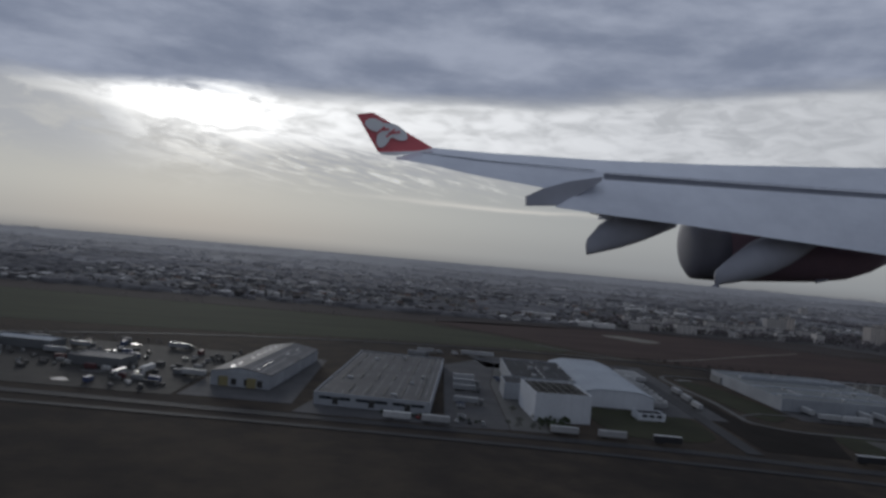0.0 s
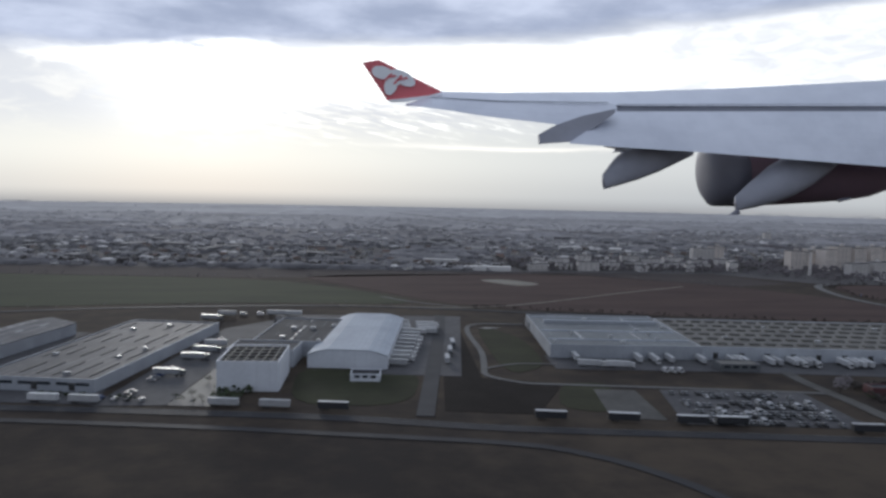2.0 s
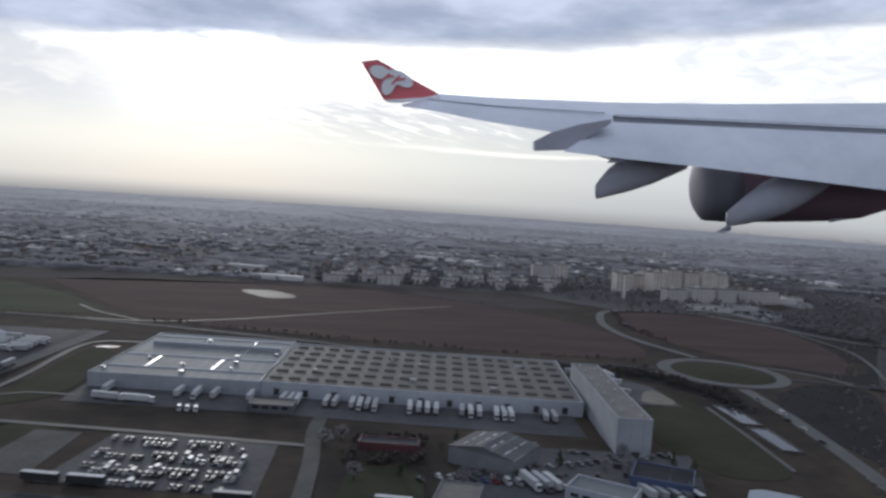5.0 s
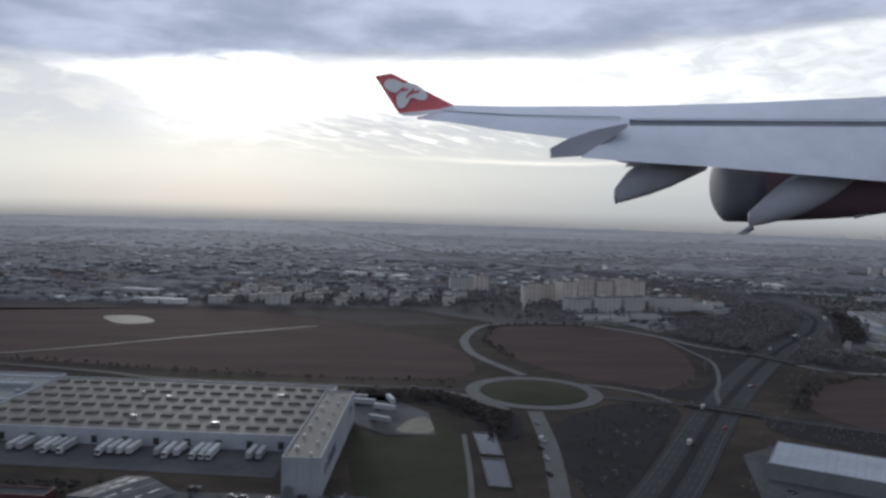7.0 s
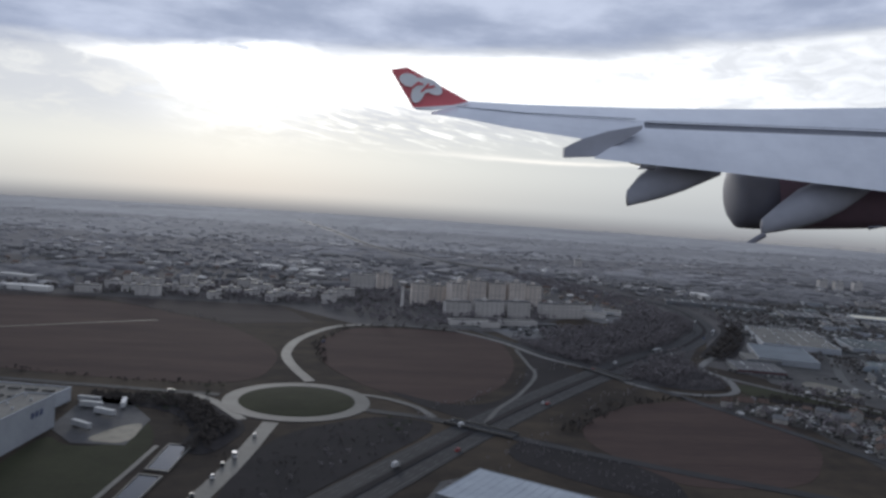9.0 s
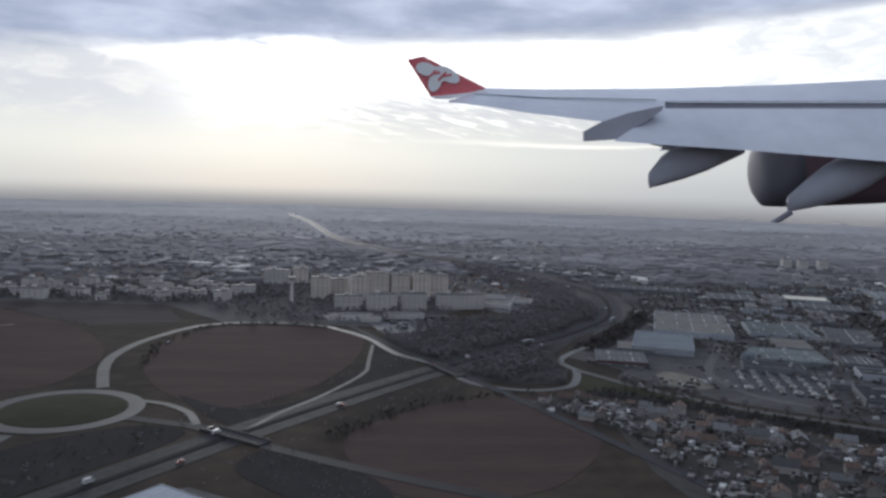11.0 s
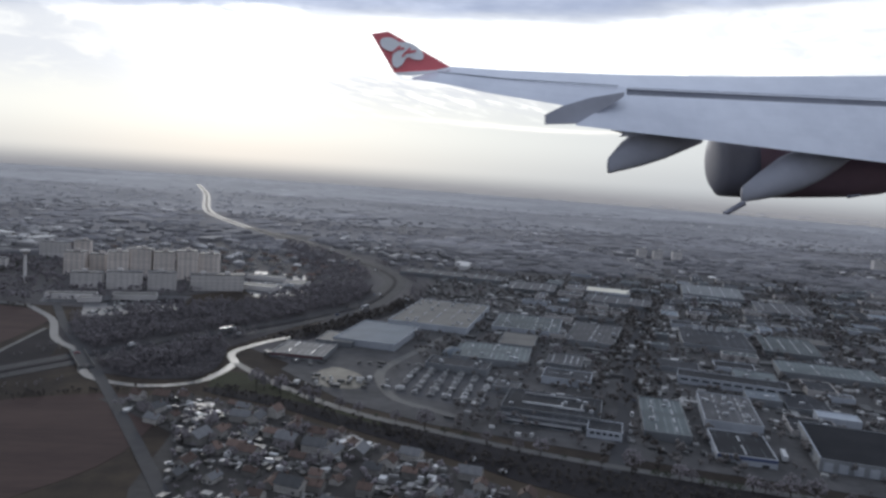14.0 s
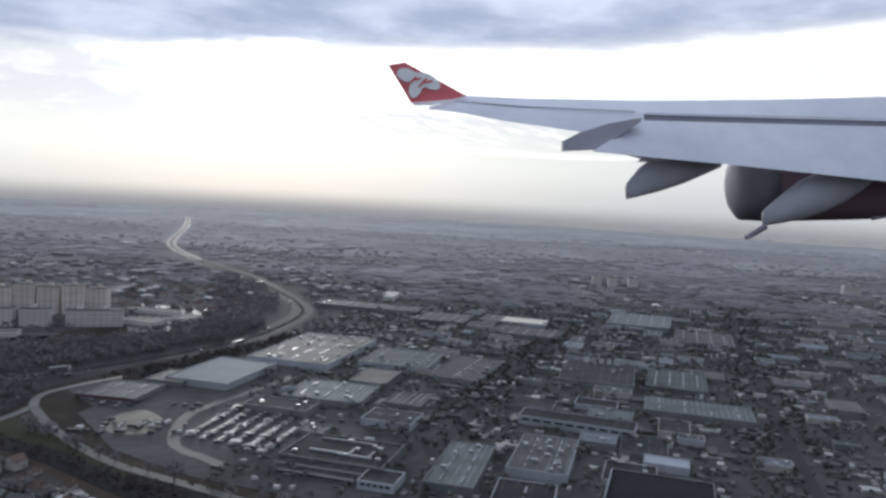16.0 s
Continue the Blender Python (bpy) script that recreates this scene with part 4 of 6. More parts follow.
    part("engine_cowl", drum([(13.6, 3.30, 37.2, 1.60), (15.5, 3.35, 37.2, 1.65), (17.2, 3.38, 37.2, 1.67), (18.3, 3.4, 37.2, 1.67), (19.5, 3.45, 37.2, 1.60), (20.6, 3.6, 37.2, 1.42), (21.6, 3.8, 37.2, 1.12)]), WING["nacelle_red"], w, "dark red engine cowl", True)
    part("nacelle_strake", Mesh().tube(deep(18.1, 1.74, 34.9), deep(18.7, 1.82, 34.9), 0.08, 0.05, 6), WING["nacelle"], w)


build_wing()

# ---------------------------------------------------------------- halls


def hall(x, y, w, d, rot, h, wall="white_wall", roof="grey_roof", label="", lights=(0, 0), slots=(0, 0), units=0, docks=0, windows=0, shape="flat", parapet=0.5, name="warehouse", seed=1, light_mat="skylight", band=None):
    rng = random.Random(seed * 7 + int(x))
    ob = thing(name, x, y, rot, label, "building")
    BLOCKS.append((x, y, 0.45 * min(w, d) + 3))
    if max(w, d) > 1.6 * min(w, d):
        long_y = d > w
        for k in (-0.33, 0.33):
            dx, dy = (0, d * k) if long_y else (w * k, 0)
            c, s = math.cos(radians(rot)), math.sin(radians(rot))
            BLOCKS.append((x + dx * c - dy * s, y + dx * s + dy * c, 0.45 * min(w, d) + 3))
    t = 0.5
    m = Mesh()
    top = h + (parapet if shape == "flat" else 0)
    ring = [(sx * (w / 2 - q), sy * (d / 2 - q), z) for q, z in ((0, 0), (0, top), (t, top), (t, 0)) for sx, sy in ((-1, -1), (1, -1), (1, 1), (-1, 1))]
    m.add(ring, [(k * 4 + i, k * 4 + (i + 1) % 4, ((k + 1) % 4) * 4 + (i + 1) % 4, ((k + 1) % 4) * 4 + i) for k in range(4) for i in range(4)])
    part("wall", m, M[wall], ob)
    if shape == "flat":
        part("roof", Mesh().box(0, 0, h - 0.4, w - 2 * t - 0.01, d - 2 * t - 0.01, 0.4), M[roof], ob)
    elif shape == "gable":
        part("roof", Mesh().gable(w, d, h, w * 0.09, 0.3, 0.3), M[roof], ob)
        for sy in (-1, 1):
            part("gable_end", Mesh().add([(-w / 2, sy * d / 2, h), (w / 2, sy * d / 2, h), (0, sy * d / 2, h + w * 0.09), (-w / 2, sy * (d / 2 - t), h), (w / 2, sy * (d / 2 - t), h), (0, sy * (d / 2 - t), h + w * 0.09)], [(0, 1, 2), (3, 5, 4), (0, 2, 5, 3), (1, 4, 5, 2)]), M[wall], ob)
    elif shape == "barrel":
        n, vs = 8, []
        for yy in (-d / 2 - 0.3, d / 2 + 0.3):
            for lift in (0.0, 0.35):
                vs += [(-w / 2 - 0.3 + (w + 0.6) * i / n, yy, h + lift + w * 0.07 * min(1.0, 1.5 * math.sin(math.pi * i / n)) ** 0.8) for i in range(n + 1)]
        k = n + 1
        fs = [(k + i, k + i + 1, 3 * k + i + 1, 3 * k + i) for i in range(n)] + [(i, 2 * k + i, 2 * k + i + 1, i + 1) for i in range(n)]
        fs += [(i, i + 1, k + i + 1, k + i) for i in range(n)] + [(2 * k + i, 3 * k + i, 3 * k + i + 1, 2 * k + i + 1) for i in range(n)]
        fs += [(0, k, 3 * k, 2 * k), (n, 2 * k + n, 3 * k + n, k + n)]
        part("roof", Mesh().add(vs, fs), M[roof], ob)
        for yy in (-d / 2, d / 2 - t):
            pts = [(-w / 2 + w * i / n, h + w * 0.07 * min(1.0, 1.5 * math.sin(math.pi * i / n)) ** 0.8) for i in range(n + 1)]
            vs = [(px, yy, pz) for px, pz in pts] + [(px, yy + t, pz) for px, pz in pts]
            part("gable_end", Mesh().add(vs, [tuple(range(k)), tuple(reversed(range(k, 2 * k)))]), M[wall], ob)
    base = h
    nx, ny = lights
    for i in range(nx):
        for j in range(ny):
            px = (i + 0.5) / nx * (w - 4) - (w - 4) / 2
            py = (j + 0.5) / ny * (d - 4) - (d - 4) / 2
            if rng.random() < 0.12:
                continue
            lift = base if shape == "flat" else base + w * 0.09 * (1 - abs(px) / (w / 2))
            part("skylight", Mesh().box(px, py, lift - 0.02, 0.9, (d - 4) / ny * (0.45 + 0.45 * rng.random()), 0.4, 0, 0.1), M[light_mat], ob)
    nx, ny = slots
    for i in range(nx):
        for j in range(ny):
            px = (i + 0.5) / nx * (w - 4) - (w - 4) / 2
            py = (j + 0.5) / ny * (d - 6) - (d - 6) / 2
            ww = (w - 4) / nx * 0.62
            s = part("roof_light", Mesh().box(px, py, base - 0.02, ww, 3.4, 0.9), M["tan_roof"], ob)
            part("pane", Mesh().box(px, py - 0.1, base + 0.85, ww - 0.5, 3.0, 0.10), M["dark_slot"], s)
    for i in range(units):
        px, py = (rng.random() - 0.5) * (w - 6), (rng.random() - 0.5) * (d - 6)
        lift = base if shape == "flat" else base + w * 0.07
        u = part("roof_unit", Mesh().box(px, py, lift - 0.05, 1.5 + 2 * rng.random(), 1.5 + 1.5 * rng.random(), 1.0 + rng.random()), M["metal"], ob)
    for i in range(docks):
        px = (i + 0.5) / docks * (w - 4) - (w - 4) / 2
        dk = part("dock_door", Mesh().box(px, -d / 2 - 0.06, 1.0, 2.8, 0.16, 3.2), M["dark_slot"], ob)
        part("dock_frame", Mesh().box(px, -d / 2 - 0.03, 4.2, 3.6, 0.24, 0.5), M["grey_wall"], dk)
    for i in range(windows):
        px = (i + 0.5) / windows * (w - 3) - (w - 3) / 2
        part("window", Mesh().box(px, -d / 2 - 0.03, h * 0.55, (w - 3) / windows * 0.7, 0.14, 1.4), M["glass"], ob)
    if band:
        part("fascia", Mesh().box(0, -d / 2 - 0.08, h - 1.6, w, 0.2, 1.5), M[band], ob)
    return ob


a = hall(-2, 474, 32, 112, -15, 7.5, "white_wall", "grey_roof", "pale clad warehouse with yellow door surrounds and grey roof", lights=(2, 9), docks=4, shape="gable", seed=2)
for px in (-9, 6):
    part("door_panel", Mesh().box(px, -56.1, 0.1, 5, 0.3, 5.2), M["yellow"], a, "yellow door panel")
hall(68, 458, 58, 160, -14, 6.0, "white_wall", "grey_roof", "grey-roofed warehouse with rows of thin roof lights", lights=(6, 4), light_mat="tan_roof", units=6, docks=3, windows=6, seed=3)
c_box = hall(147, 391, 29, 40, -6, 13.5, "bright_wall", "dark_roof", "tall white windowless box building with a gridded roof", units=0, seed=4, parapet=1.0)
for i in range(6):
    part("roof_beam", Mesh().box(-11 + i * 4.4, 0, 13.45, 0.7, 38, 0.8), M["tan_roof"], c_box)
for j in range(5):
    part("roof_beam", Mesh().box(0, -15 + j * 7.5, 13.6, 27, 0.8, 0.8), M["tan_roof"], c_box)
hall(170, 488, 42, 80, -11, 8.5, "white_wall", "dark_roof", "low white building with dark flat roof", lights=(1, 6), units=5, seed=5)
hall(150, 436, 36, 26, -11, 9.0, "white_wall", "dark_roof", "white link building with dark flat roof", seed=6)
hall(206, 477, 43, 126, -11, 7.0, "bright_wall", "pale_roof", "white hall with a pale curved sheet roof", units=0, shape="barrel", seed=7)
hall(202, 391, 15, 12, -8, 3.5, "bright_wall", "dark_roof", "small white annex with flat roof on a lawn", windows=3, seed=8)
f1 = hall(367, 483, 90, 114, -9, 7.6, "white_wall", "grey_sheet", "broad white logistics hall with grey flat roof", lights=(2, 2), units=10, seed=10)
hall(335, 535, 12, 20, -9, 4.5, "grey_wall", "grey_roof", "small grey pump house behind a lawn", seed=11)
hall(372, 505, 78, 5, -9, 9.6, "white_wall", "pale_roof", "raised pale roof ridge across a logistics hall", seed=12, name="roof_ridge", parapet=0.2)
hall(495.6, 456.7, 172, 104, -10.5, 7.6, "white_wall", "tan_roof", "very long white warehouse with rows of roof lights", slots=(17, 6), docks=11, units=6, seed=13)
for py in (-38, -8, 46):
    part("roof_strip", Mesh().box(0, py, 7.55, 86, 2.2, 0.5), M["pale_roof"], f1)
for px in (-22, 14):
    part("roof_strip", Mesh().box(px, -24, 7.56, 1.2, 26, 0.4), M["skylight"], f1)
f3 = hall(581.2, 386.5, 16, 114, -9, 16.8, "white_wall", "tan_roof", "tall narrow white high-bay warehouse with blue marks", units=0, seed=14)
for i in range(14):
    part("roof_vent", Mesh().tube((-4.0 if i % 2 else 3.2, -53 + i * 8.0, 16.7), (-4.0 if i % 2 else 3.2, -53 + i * 8.0, 18.1), 0.8, 0.6, 8), M["metal"], f3)
n_bars = 7
for i in range(n_bars):
    part("wall_mark", Mesh().box(8.06, -36 + i * 3.6, 6.6, 0.12, 2.5, 4.2 if i % 3 else 5.4), M["blue_wall"], f3, "plain blue bar of a wall sign")
disc = [(8.0 + q, -44 + 2.6 * math.cos(k * 0.524), 8.6 + 2.6 * math.sin(k * 0.524)) for q in (0.0, 0.12) for k in range(12)]
part("wall_mark", Mesh().add(disc, [tuple(range(12, 24))] + [(i, (i + 1) % 12, 12 + (i + 1) % 12, 12 + i) for i in range(12)]), M["red_wall"], f3, "plain red round mark")
for i in range(3):
    part("wall_mark", Mesh().box(8.06, 36 + i * 4.0, 10.0, 0.12, 2.6, 3.0), M["blue_wall"], f3, "small plain blue bar")
hall(505, 322, 30, 26, -40, 7.0, "grey_wall", "grey_roof", "small workshop with ribbed grey roof", lights=(4, 3), shape="gable", seed=15)
hall(536, 276, 25, 15, -38, 6.0, "white_wall", "grey_sheet", "white workshop with dark roof and tall front windows", windows=5, parapet=0.9, seed=16)
hall(480, 275, 16, 22, -20, 5.0, "grey_wall", "tan_roof", "small grey depot with gravel roof", seed=17)
hall(462, 338, 26, 9, -11, 3.4, "red_wall", "dark_roof", "low dark red shed beside the loading yard", seed=18)
hall(410, 395, 22, 12, -10, 4.0, "grey_wall", "tan_roof", "low grey office before the long warehouse", windows=4, seed=19)
hall(568, 292, 24, 20, -30, 6.0, "blue_wall", "dark_roof", "small blue workshop with dark roof", seed=20)
hall(600, 262, 22, 18, -35, 5.0, "white_wall", "pale_roof", "small white hall with curved roof", shape="barrel", seed=21)
g_hall = hall(820, 335, 63, 40, -38, 7.5, "grey_wall", "pale_roof", "hall with a low pale ribbed sheet roof", seed=22, parapet=0.25)
for i in range(15):
    part("roof_rib", Mesh().box(-28 + i * 4, 0, 7.45, 0.5, 38, 0.12), M["pale_roof"], g_hall)
hall(870, 300, 30, 24, -38, 6.0, "grey_wall", "grey_roof", "small grey hall beside a larger one", shape="gable", seed=23)
# industrial estate beyond the motorway
factory = hall(1259, 519, 60, 42, -22, 5.6, "grey_wall", "dark_roof", "dark-roofed factory with white roof ridges and stepped front", units=7, seed=30)
for px, py, w, d in ((-6, -7, 24, 0.9), (6, -2.5, 0.9, 9), (18, -3, 0.9, 11), (10, -8.5, 20, 0.9), (-2, 14, 34, 0.8)):
    part("roof_ridge", Mesh().box(px, py, 5.55, w, d, 1.1), M["trailer"], factory, "white raised roof ridge")
for k, (y0, h) in enumerate(((-24.5, 4.4), (-31.0, 3.2))):
    part("front_bay", Mesh().box(-3, y0, 0, 52 - 6 * k, 7.2, h), M["grey_wall"], factory)
    part("bay_roof", Mesh().box(-3, y0, h, 52.4 - 6 * k, 7.4, 0.3), M["dark_roof"], factory)
    part("bay_fascia", Mesh().box(-3, y0 - 3.75, h - 1.1, 52.4 - 6 * k, 0.3, 1.3), M["trailer"], factory, "white fascia board")
    part("bay_window", Mesh().box(-3, y0 - 3.68, 0.9, 48 - 6 * k, 0.2, 1.1), M["glass"], factory)
hall(1279, 480, 20, 20, -22, 4.6, "white_wall", "dark_roof", "small white office beside the factory", windows=5, seed=31)
hall(1417, 587, 78, 22, -26, 6.1, "white_wall", "dark_roof", "long white-fronted hall with dark roof", windows=10, seed=32)
hall(1325, 503, 27, 74, -20, 4.8, "grey_wall", "green_roof", "long hall with green-grey flat roof", units=4, lights=(2, 4), seed=33)
hall(1376, 518, 34, 66, -22, 5.4, "white_wall", "grey_roof", "flat-roofed works with rooftop plant", units=16, lights=(2, 5), seed=34)
hall(1349, 454, 31, 42, -20, 4.8, "white_wall", "dark_roof", "dark-roofed works with a blue fascia", lights=(1, 2), band="blue_wall", seed=35)
dark_hall = hall(1418, 448, 54, 68, -24, 6.8, "grey_wall", "black_roof", "broad warehouse with black felt roof and pale front panels", seed=36)
for i in range(7):
    part("front_panel", Mesh().box(-22.5 + i * 7.5, -34.1, 0.6, 4.6, 0.3, 5.0), M["white_wall"], dark_hall, "pale front panel")
part("roof_kerb", Mesh().box(-26.6, 0, 6.8, 0.6, 66, 0.9), M["pale_roof"], dark_hall)
sign_hall = hall(1481, 736, 62, 84, -22, 5.4, "grey_wall", "dark_roof", "dark-roofed hall with a pale roof sign", units=5, seed=37)
for i in range(5):
    part("sign_letter", Mesh().box(-14 + i * 7, 36, 5.3, 4.5, 0.6, 5.0, 0, 0.15), M["trailer"], sign_hall, "plain pale bar of a roof sign")
hall(1545, 718, 50, 78, -24, 4.8, "grey_wall", "green_roof", "long hall with ribbed green-grey roof", lights=(4, 1), seed=38)
hall(1475, 1002, 54, 40, -22, 6.1, "white_wall", "cream_roof", "hall with bright cream roof", seed=39)
hall(1463, 936, 76, 58, -26, 4.8, "grey_wall", "grey_roof", "grey hall with skylight rows", lights=(5, 3), seed=40)
hall(1311, 777, 62, 70, -20, 4.8, "white_wall", "green_roof", "works with green-grey flat roof", lights=(4, 4), units=6, seed=41)
hall(1365, 742, 44, 92, -26, 4.8, "grey_wall", "grey_roof", "grey works with a pale raised roof light", lights=(1, 3), units=6, seed=42)
hall(1163, 709, 52, 80, -22, 5.4, "white_wall", "blue_roof", "pale blue-grey roofed hall beside the motorway", seed=43)
hall(1232, 808, 74, 128, -21, 5.4, "white_wall", "tan_roof", "broad hall with brown gravel roof and small vents", units=18, lights=(5, 4), seed=44)
hall(1103, 650, 40, 44, -15, 3.4, "grey_wall", "grey_roof", "low grey showroom with red fascia beside a car park", lights=(2, 2), band="red_wall", seed=45)
hall(1130, 690, 30, 36, -18, 4.1, "grey_wall", "tan_roof", "low grey extension with gravel roof", seed=46)
hall(1216, 616, 46, 24, -21, 4.8, "grey_wall", "dark_roof", "depot with dark flat roof", units=4, seed=47)
hall(1250, 654, 58, 54, -18, 4.8, "grey_wall", "green_roof", "green-grey depot roof in two bays", lights=(3, 2), units=6, seed=48)
hall(1289, 1093, 138, 46, -20, 4.8, "grey_wall", "grey_roof", "long grey sheds beside the motorway bend", lights=(9, 2), seed=49)
hall(1379, 1017, 60, 70, -20, 4.8, "grey_wall", "grey_roof", "grey warehouse with pale skylights", lights=(5, 4), seed=50)
hall(1307, 645, 28, 40, -22, 2.7, "grey_wall", "grey_roof", "low lock-up garages with pale ridges", lights=(5, 1), seed=51)
hall(1521, 625, 78, 44, -23, 4.8, "grey_wall", "green_roof", "green-grey roofed workshops side by side", lights=(4, 2), seed=52)
hall(1447, 508, 26, 16, -24, 4.8, "white_wall", "pale_roof", "small bright white shed", seed=53)
hall(1639, 1046, 78, 110, -24, 5.4, "grey_wall", "grey_sheet", "large hall with grey roof", lights=(5, 5), seed=54)
hall(1671, 930, 64, 90, -24, 4.8, "grey_wall", "grey_roof", "large grey hall with skylights", lights=(4, 4), seed=55)
hall(1284, 706, 30, 50, -20, 4.1, "grey_wall", "tan_roof", "tan-roofed store with pale edges", seed=56)
dome = thing("storage_dome", 1218, 655, 0, "low pale domed storage tank", "building")
m = Mesh()
vs = []
for k in range(5):
    r, z = 9 * math.cos(k * 0.38), 7 * math.sin(k * 0.38)
    vs += [(r * math.cos(i * math.pi / 8), r * math.sin(i * math.pi / 8), z) for i in range(16)]
m.add(vs, [(k * 16 + i, k * 16 + (i + 1) % 16, (k + 1) * 16 + (i + 1) % 16, (k + 1) * 16 + i) for k in range(4) for i in range(16)] + [tuple(range(64, 80))])
part("shell", m, M["blue_roof"], dome, smooth_shade=True)

# more of the estate, on its grid of streets
BLOCKS += [(1195, 575, 34), (1180, 560, 20)]
rng = random.Random(11)
ROOFS = ("grey_roof", "dark_roof", "grey_roof", "blue_roof", "green_roof", "tan_roof", "grey_roof", "dark_roof", "dark_roof", "green_roof")
for i in range(900):
    u, v = rng.uniform(0, 900), rng.uniform(0, 900)
    c, s = math.cos(radians(-23)), math.sin(radians(-23))
    x, y = 1180 + u * c - v * s, 500 + u * s + v * c
    if y < 380 or y > 1200 or x < 1190 or (y > 900 and x < 1270):
        continue
    w, d = rng.uniform(9, 38), rng.uniform(10, 46)
    if not free(x, y, 0.5 * max(w, d)):
        continue
    hall(x, y, w, d, -23 + rng.choice((0, 0, 90)), rng.uniform(2.8, 5.0), rng.choice(("white_wall", "grey_wall", "grey_wall", "grey_wall", "apt_shade")), rng.choice(ROOFS),
         rng.choice(("grey workshop on an estate street", "flat-roofed works with pale walls", "small factory hall with metal walls")), lights=rng.choice(((0, 0), (0, 0), (2, 1), (1, 3))), units=rng.randint(0, 2), name="workshop", seed=i)

# ---------------------------------------------------------------- tower blocks


def slab(x, y, w, d, rot, h, wall="apt_wall", label="pale slab block of flats with rows of windows"):
    ob = thing("apartment_block", x, y, rot, label, "building", "blocks of flats")
    BLOCKS.append((x, y, 0.5 * max(w, d)))
    part("wall", Mesh().box(0, 0, 0, w, d, h), M[wall], ob)
    part("roof", Mesh().box(0, 0, h, w + 0.6, d + 0.6, 0.6), M["grey_roof"], ob)
    n = max(3, int(w / 5.5))
    floors = max(3, int(h / 2.9))
    for i in range(n):
        px = (i + 0.5) / n * w - w / 2
        # darker strips on the flat wall stand in for shaded loggia recesses
        part("loggia_shade_strip", Mesh().box(px, -d / 2 - 0.02, 1.0, w / n * (0.5 if i % 3 else 0.28), 0.12, h - 1.6), M["apt_shade"], ob)
    for k in range(1, floors):
        part("floor_band", Mesh().box(0, -d / 2 - 0.1, k * h / floors, w * 0.985, 0.3, 1.25), M[wall], ob)
    for k in range(max(1, int(w / 25))):
        part("lift_house", Mesh().box(-w / 2 + (k + 0.5) * 25, 0, h + 0.6, 5, 4, 2.6), M[wall], ob)
    return ob


slab(776, 1108, 34, 13, -4, 19)
slab(806, 1120, 20, 14, 6, 21, "apt_warm", "cream rendered tower block with balconies")
FLATS = ((880, 872, 30, 13, 6, 16), (915, 874, 34, 13, 8, 18), (950, 880, 28, 13, 8, 18), (1003, 889, 54, 13, 12, 17))
for x, y, w, d, rot, h in FLATS:
    slab(1020 + (x - 1020) * 1.025, 53 + (y - 53) * 1.025, w, d, rot, h)
for i, (x, y, h) in enumerate(((846, 950, 26), (868, 962, 23), (890, 945, 29), (915, 950, 33), (938, 948, 31), (962, 950, 33), (985, 958, 30), (900, 990, 27))):
    slab(1020 + (x - 1020) * 1.025, 53 + (y - 53) * 1.025, 22, 16, 8 * (i % 3), h, "apt_warm", "cream rendered tower block with balconies")
rng = random.Random(61)
for i in range(22):
    x, y = 462 + i * 13.5 + rng.uniform(-5, 5), 942 + (i * 37 % 5) * 24 + rng.uniform(-5, 5)
    slab(x, y, rng.uniform(14, 30), 11, rng.choice((-25, -8, 5, 20, 70)), rng.uniform(7, 13), "apt_wall", "low pale block of flats among trees")
for x, y, h in ((1725, 1490, 18), (1752, 1478, 17), (1788, 1470, 18), (2240, 1500, 20), (2265, 1510, 16), (1280, 1720, 16)):
    slab(x, y, 17, 13, -10, h, "apt_wall", "distant pale tower block of flats")
for x, y, w, d, rot in ((880, 832, 44, 16, 8), (935, 842, 40, 18, 8), (900, 818, 20, 10, 8), (1045, 930, 40, 22, -20), (1040, 1000, 60, 14, -15), (1085, 960, 22, 30, -20)):
    hall(x, y, w, d, rot, 4.5, "apt_wall", "tan_roof", "low flat-roofed pavilion near the flats", name="pavilion", seed=int(x))
tw = thing("water_tower", 814, 900, 0, "slender concrete water tower with wide flat head", "tower")
part("shaft", Mesh().tube((0, 0, 0), (0, 0, 31), 2.0, 1.4, 10), M["apt_wall"], tw)
part("tank", Mesh().tube((0, 0, 30), (0, 0, 33), 1.8, 5.0, 14).tube((0, 0, 33), (0, 0, 34.5), 5.0, 4.8, 14), M["apt_wall"], tw)

# ---------------------------------------------------------------- houses


def house(w, d, h, roof, label, near=True):
    ob = thing("house", 0, -400, 0, label, "house", "houses")
    rise = w * 0.32
    m = Mesh().box(0, 0, 0, w, d, h)
    for sy in (-1, 1):
        m.add([(-w / 2, sy * d / 2, h), (w / 2, sy * d / 2, h), (0, sy * d / 2, h + rise)], [(0, 1, 2)])
    part("wall", m, M["house_wall"], ob)
    part("roof", Mesh().gable(w, d, h, rise), M[roof], ob)
    if not near:
        return ob
    part("chimney", Mesh().box(w * 0.2, d * 0.25, h + rise * 0.4, 0.8, 0.8, rise), M["tile_roof"], ob)
    for px in (-w * 0.26, w * 0.26):
        part("window", Mesh().box(px, -d / 2 - 0.03, 1.0, 1.4, 0.12, 1.3), M["glass"], ob)
    for sx in (-1,):
        for py in (-d * 0.28,):
            part("window", Mesh().box(sx * (w / 2 + 0.03), py, 1.0, 0.12, 1.4, 1.3), M["glass"], ob)
    return ob


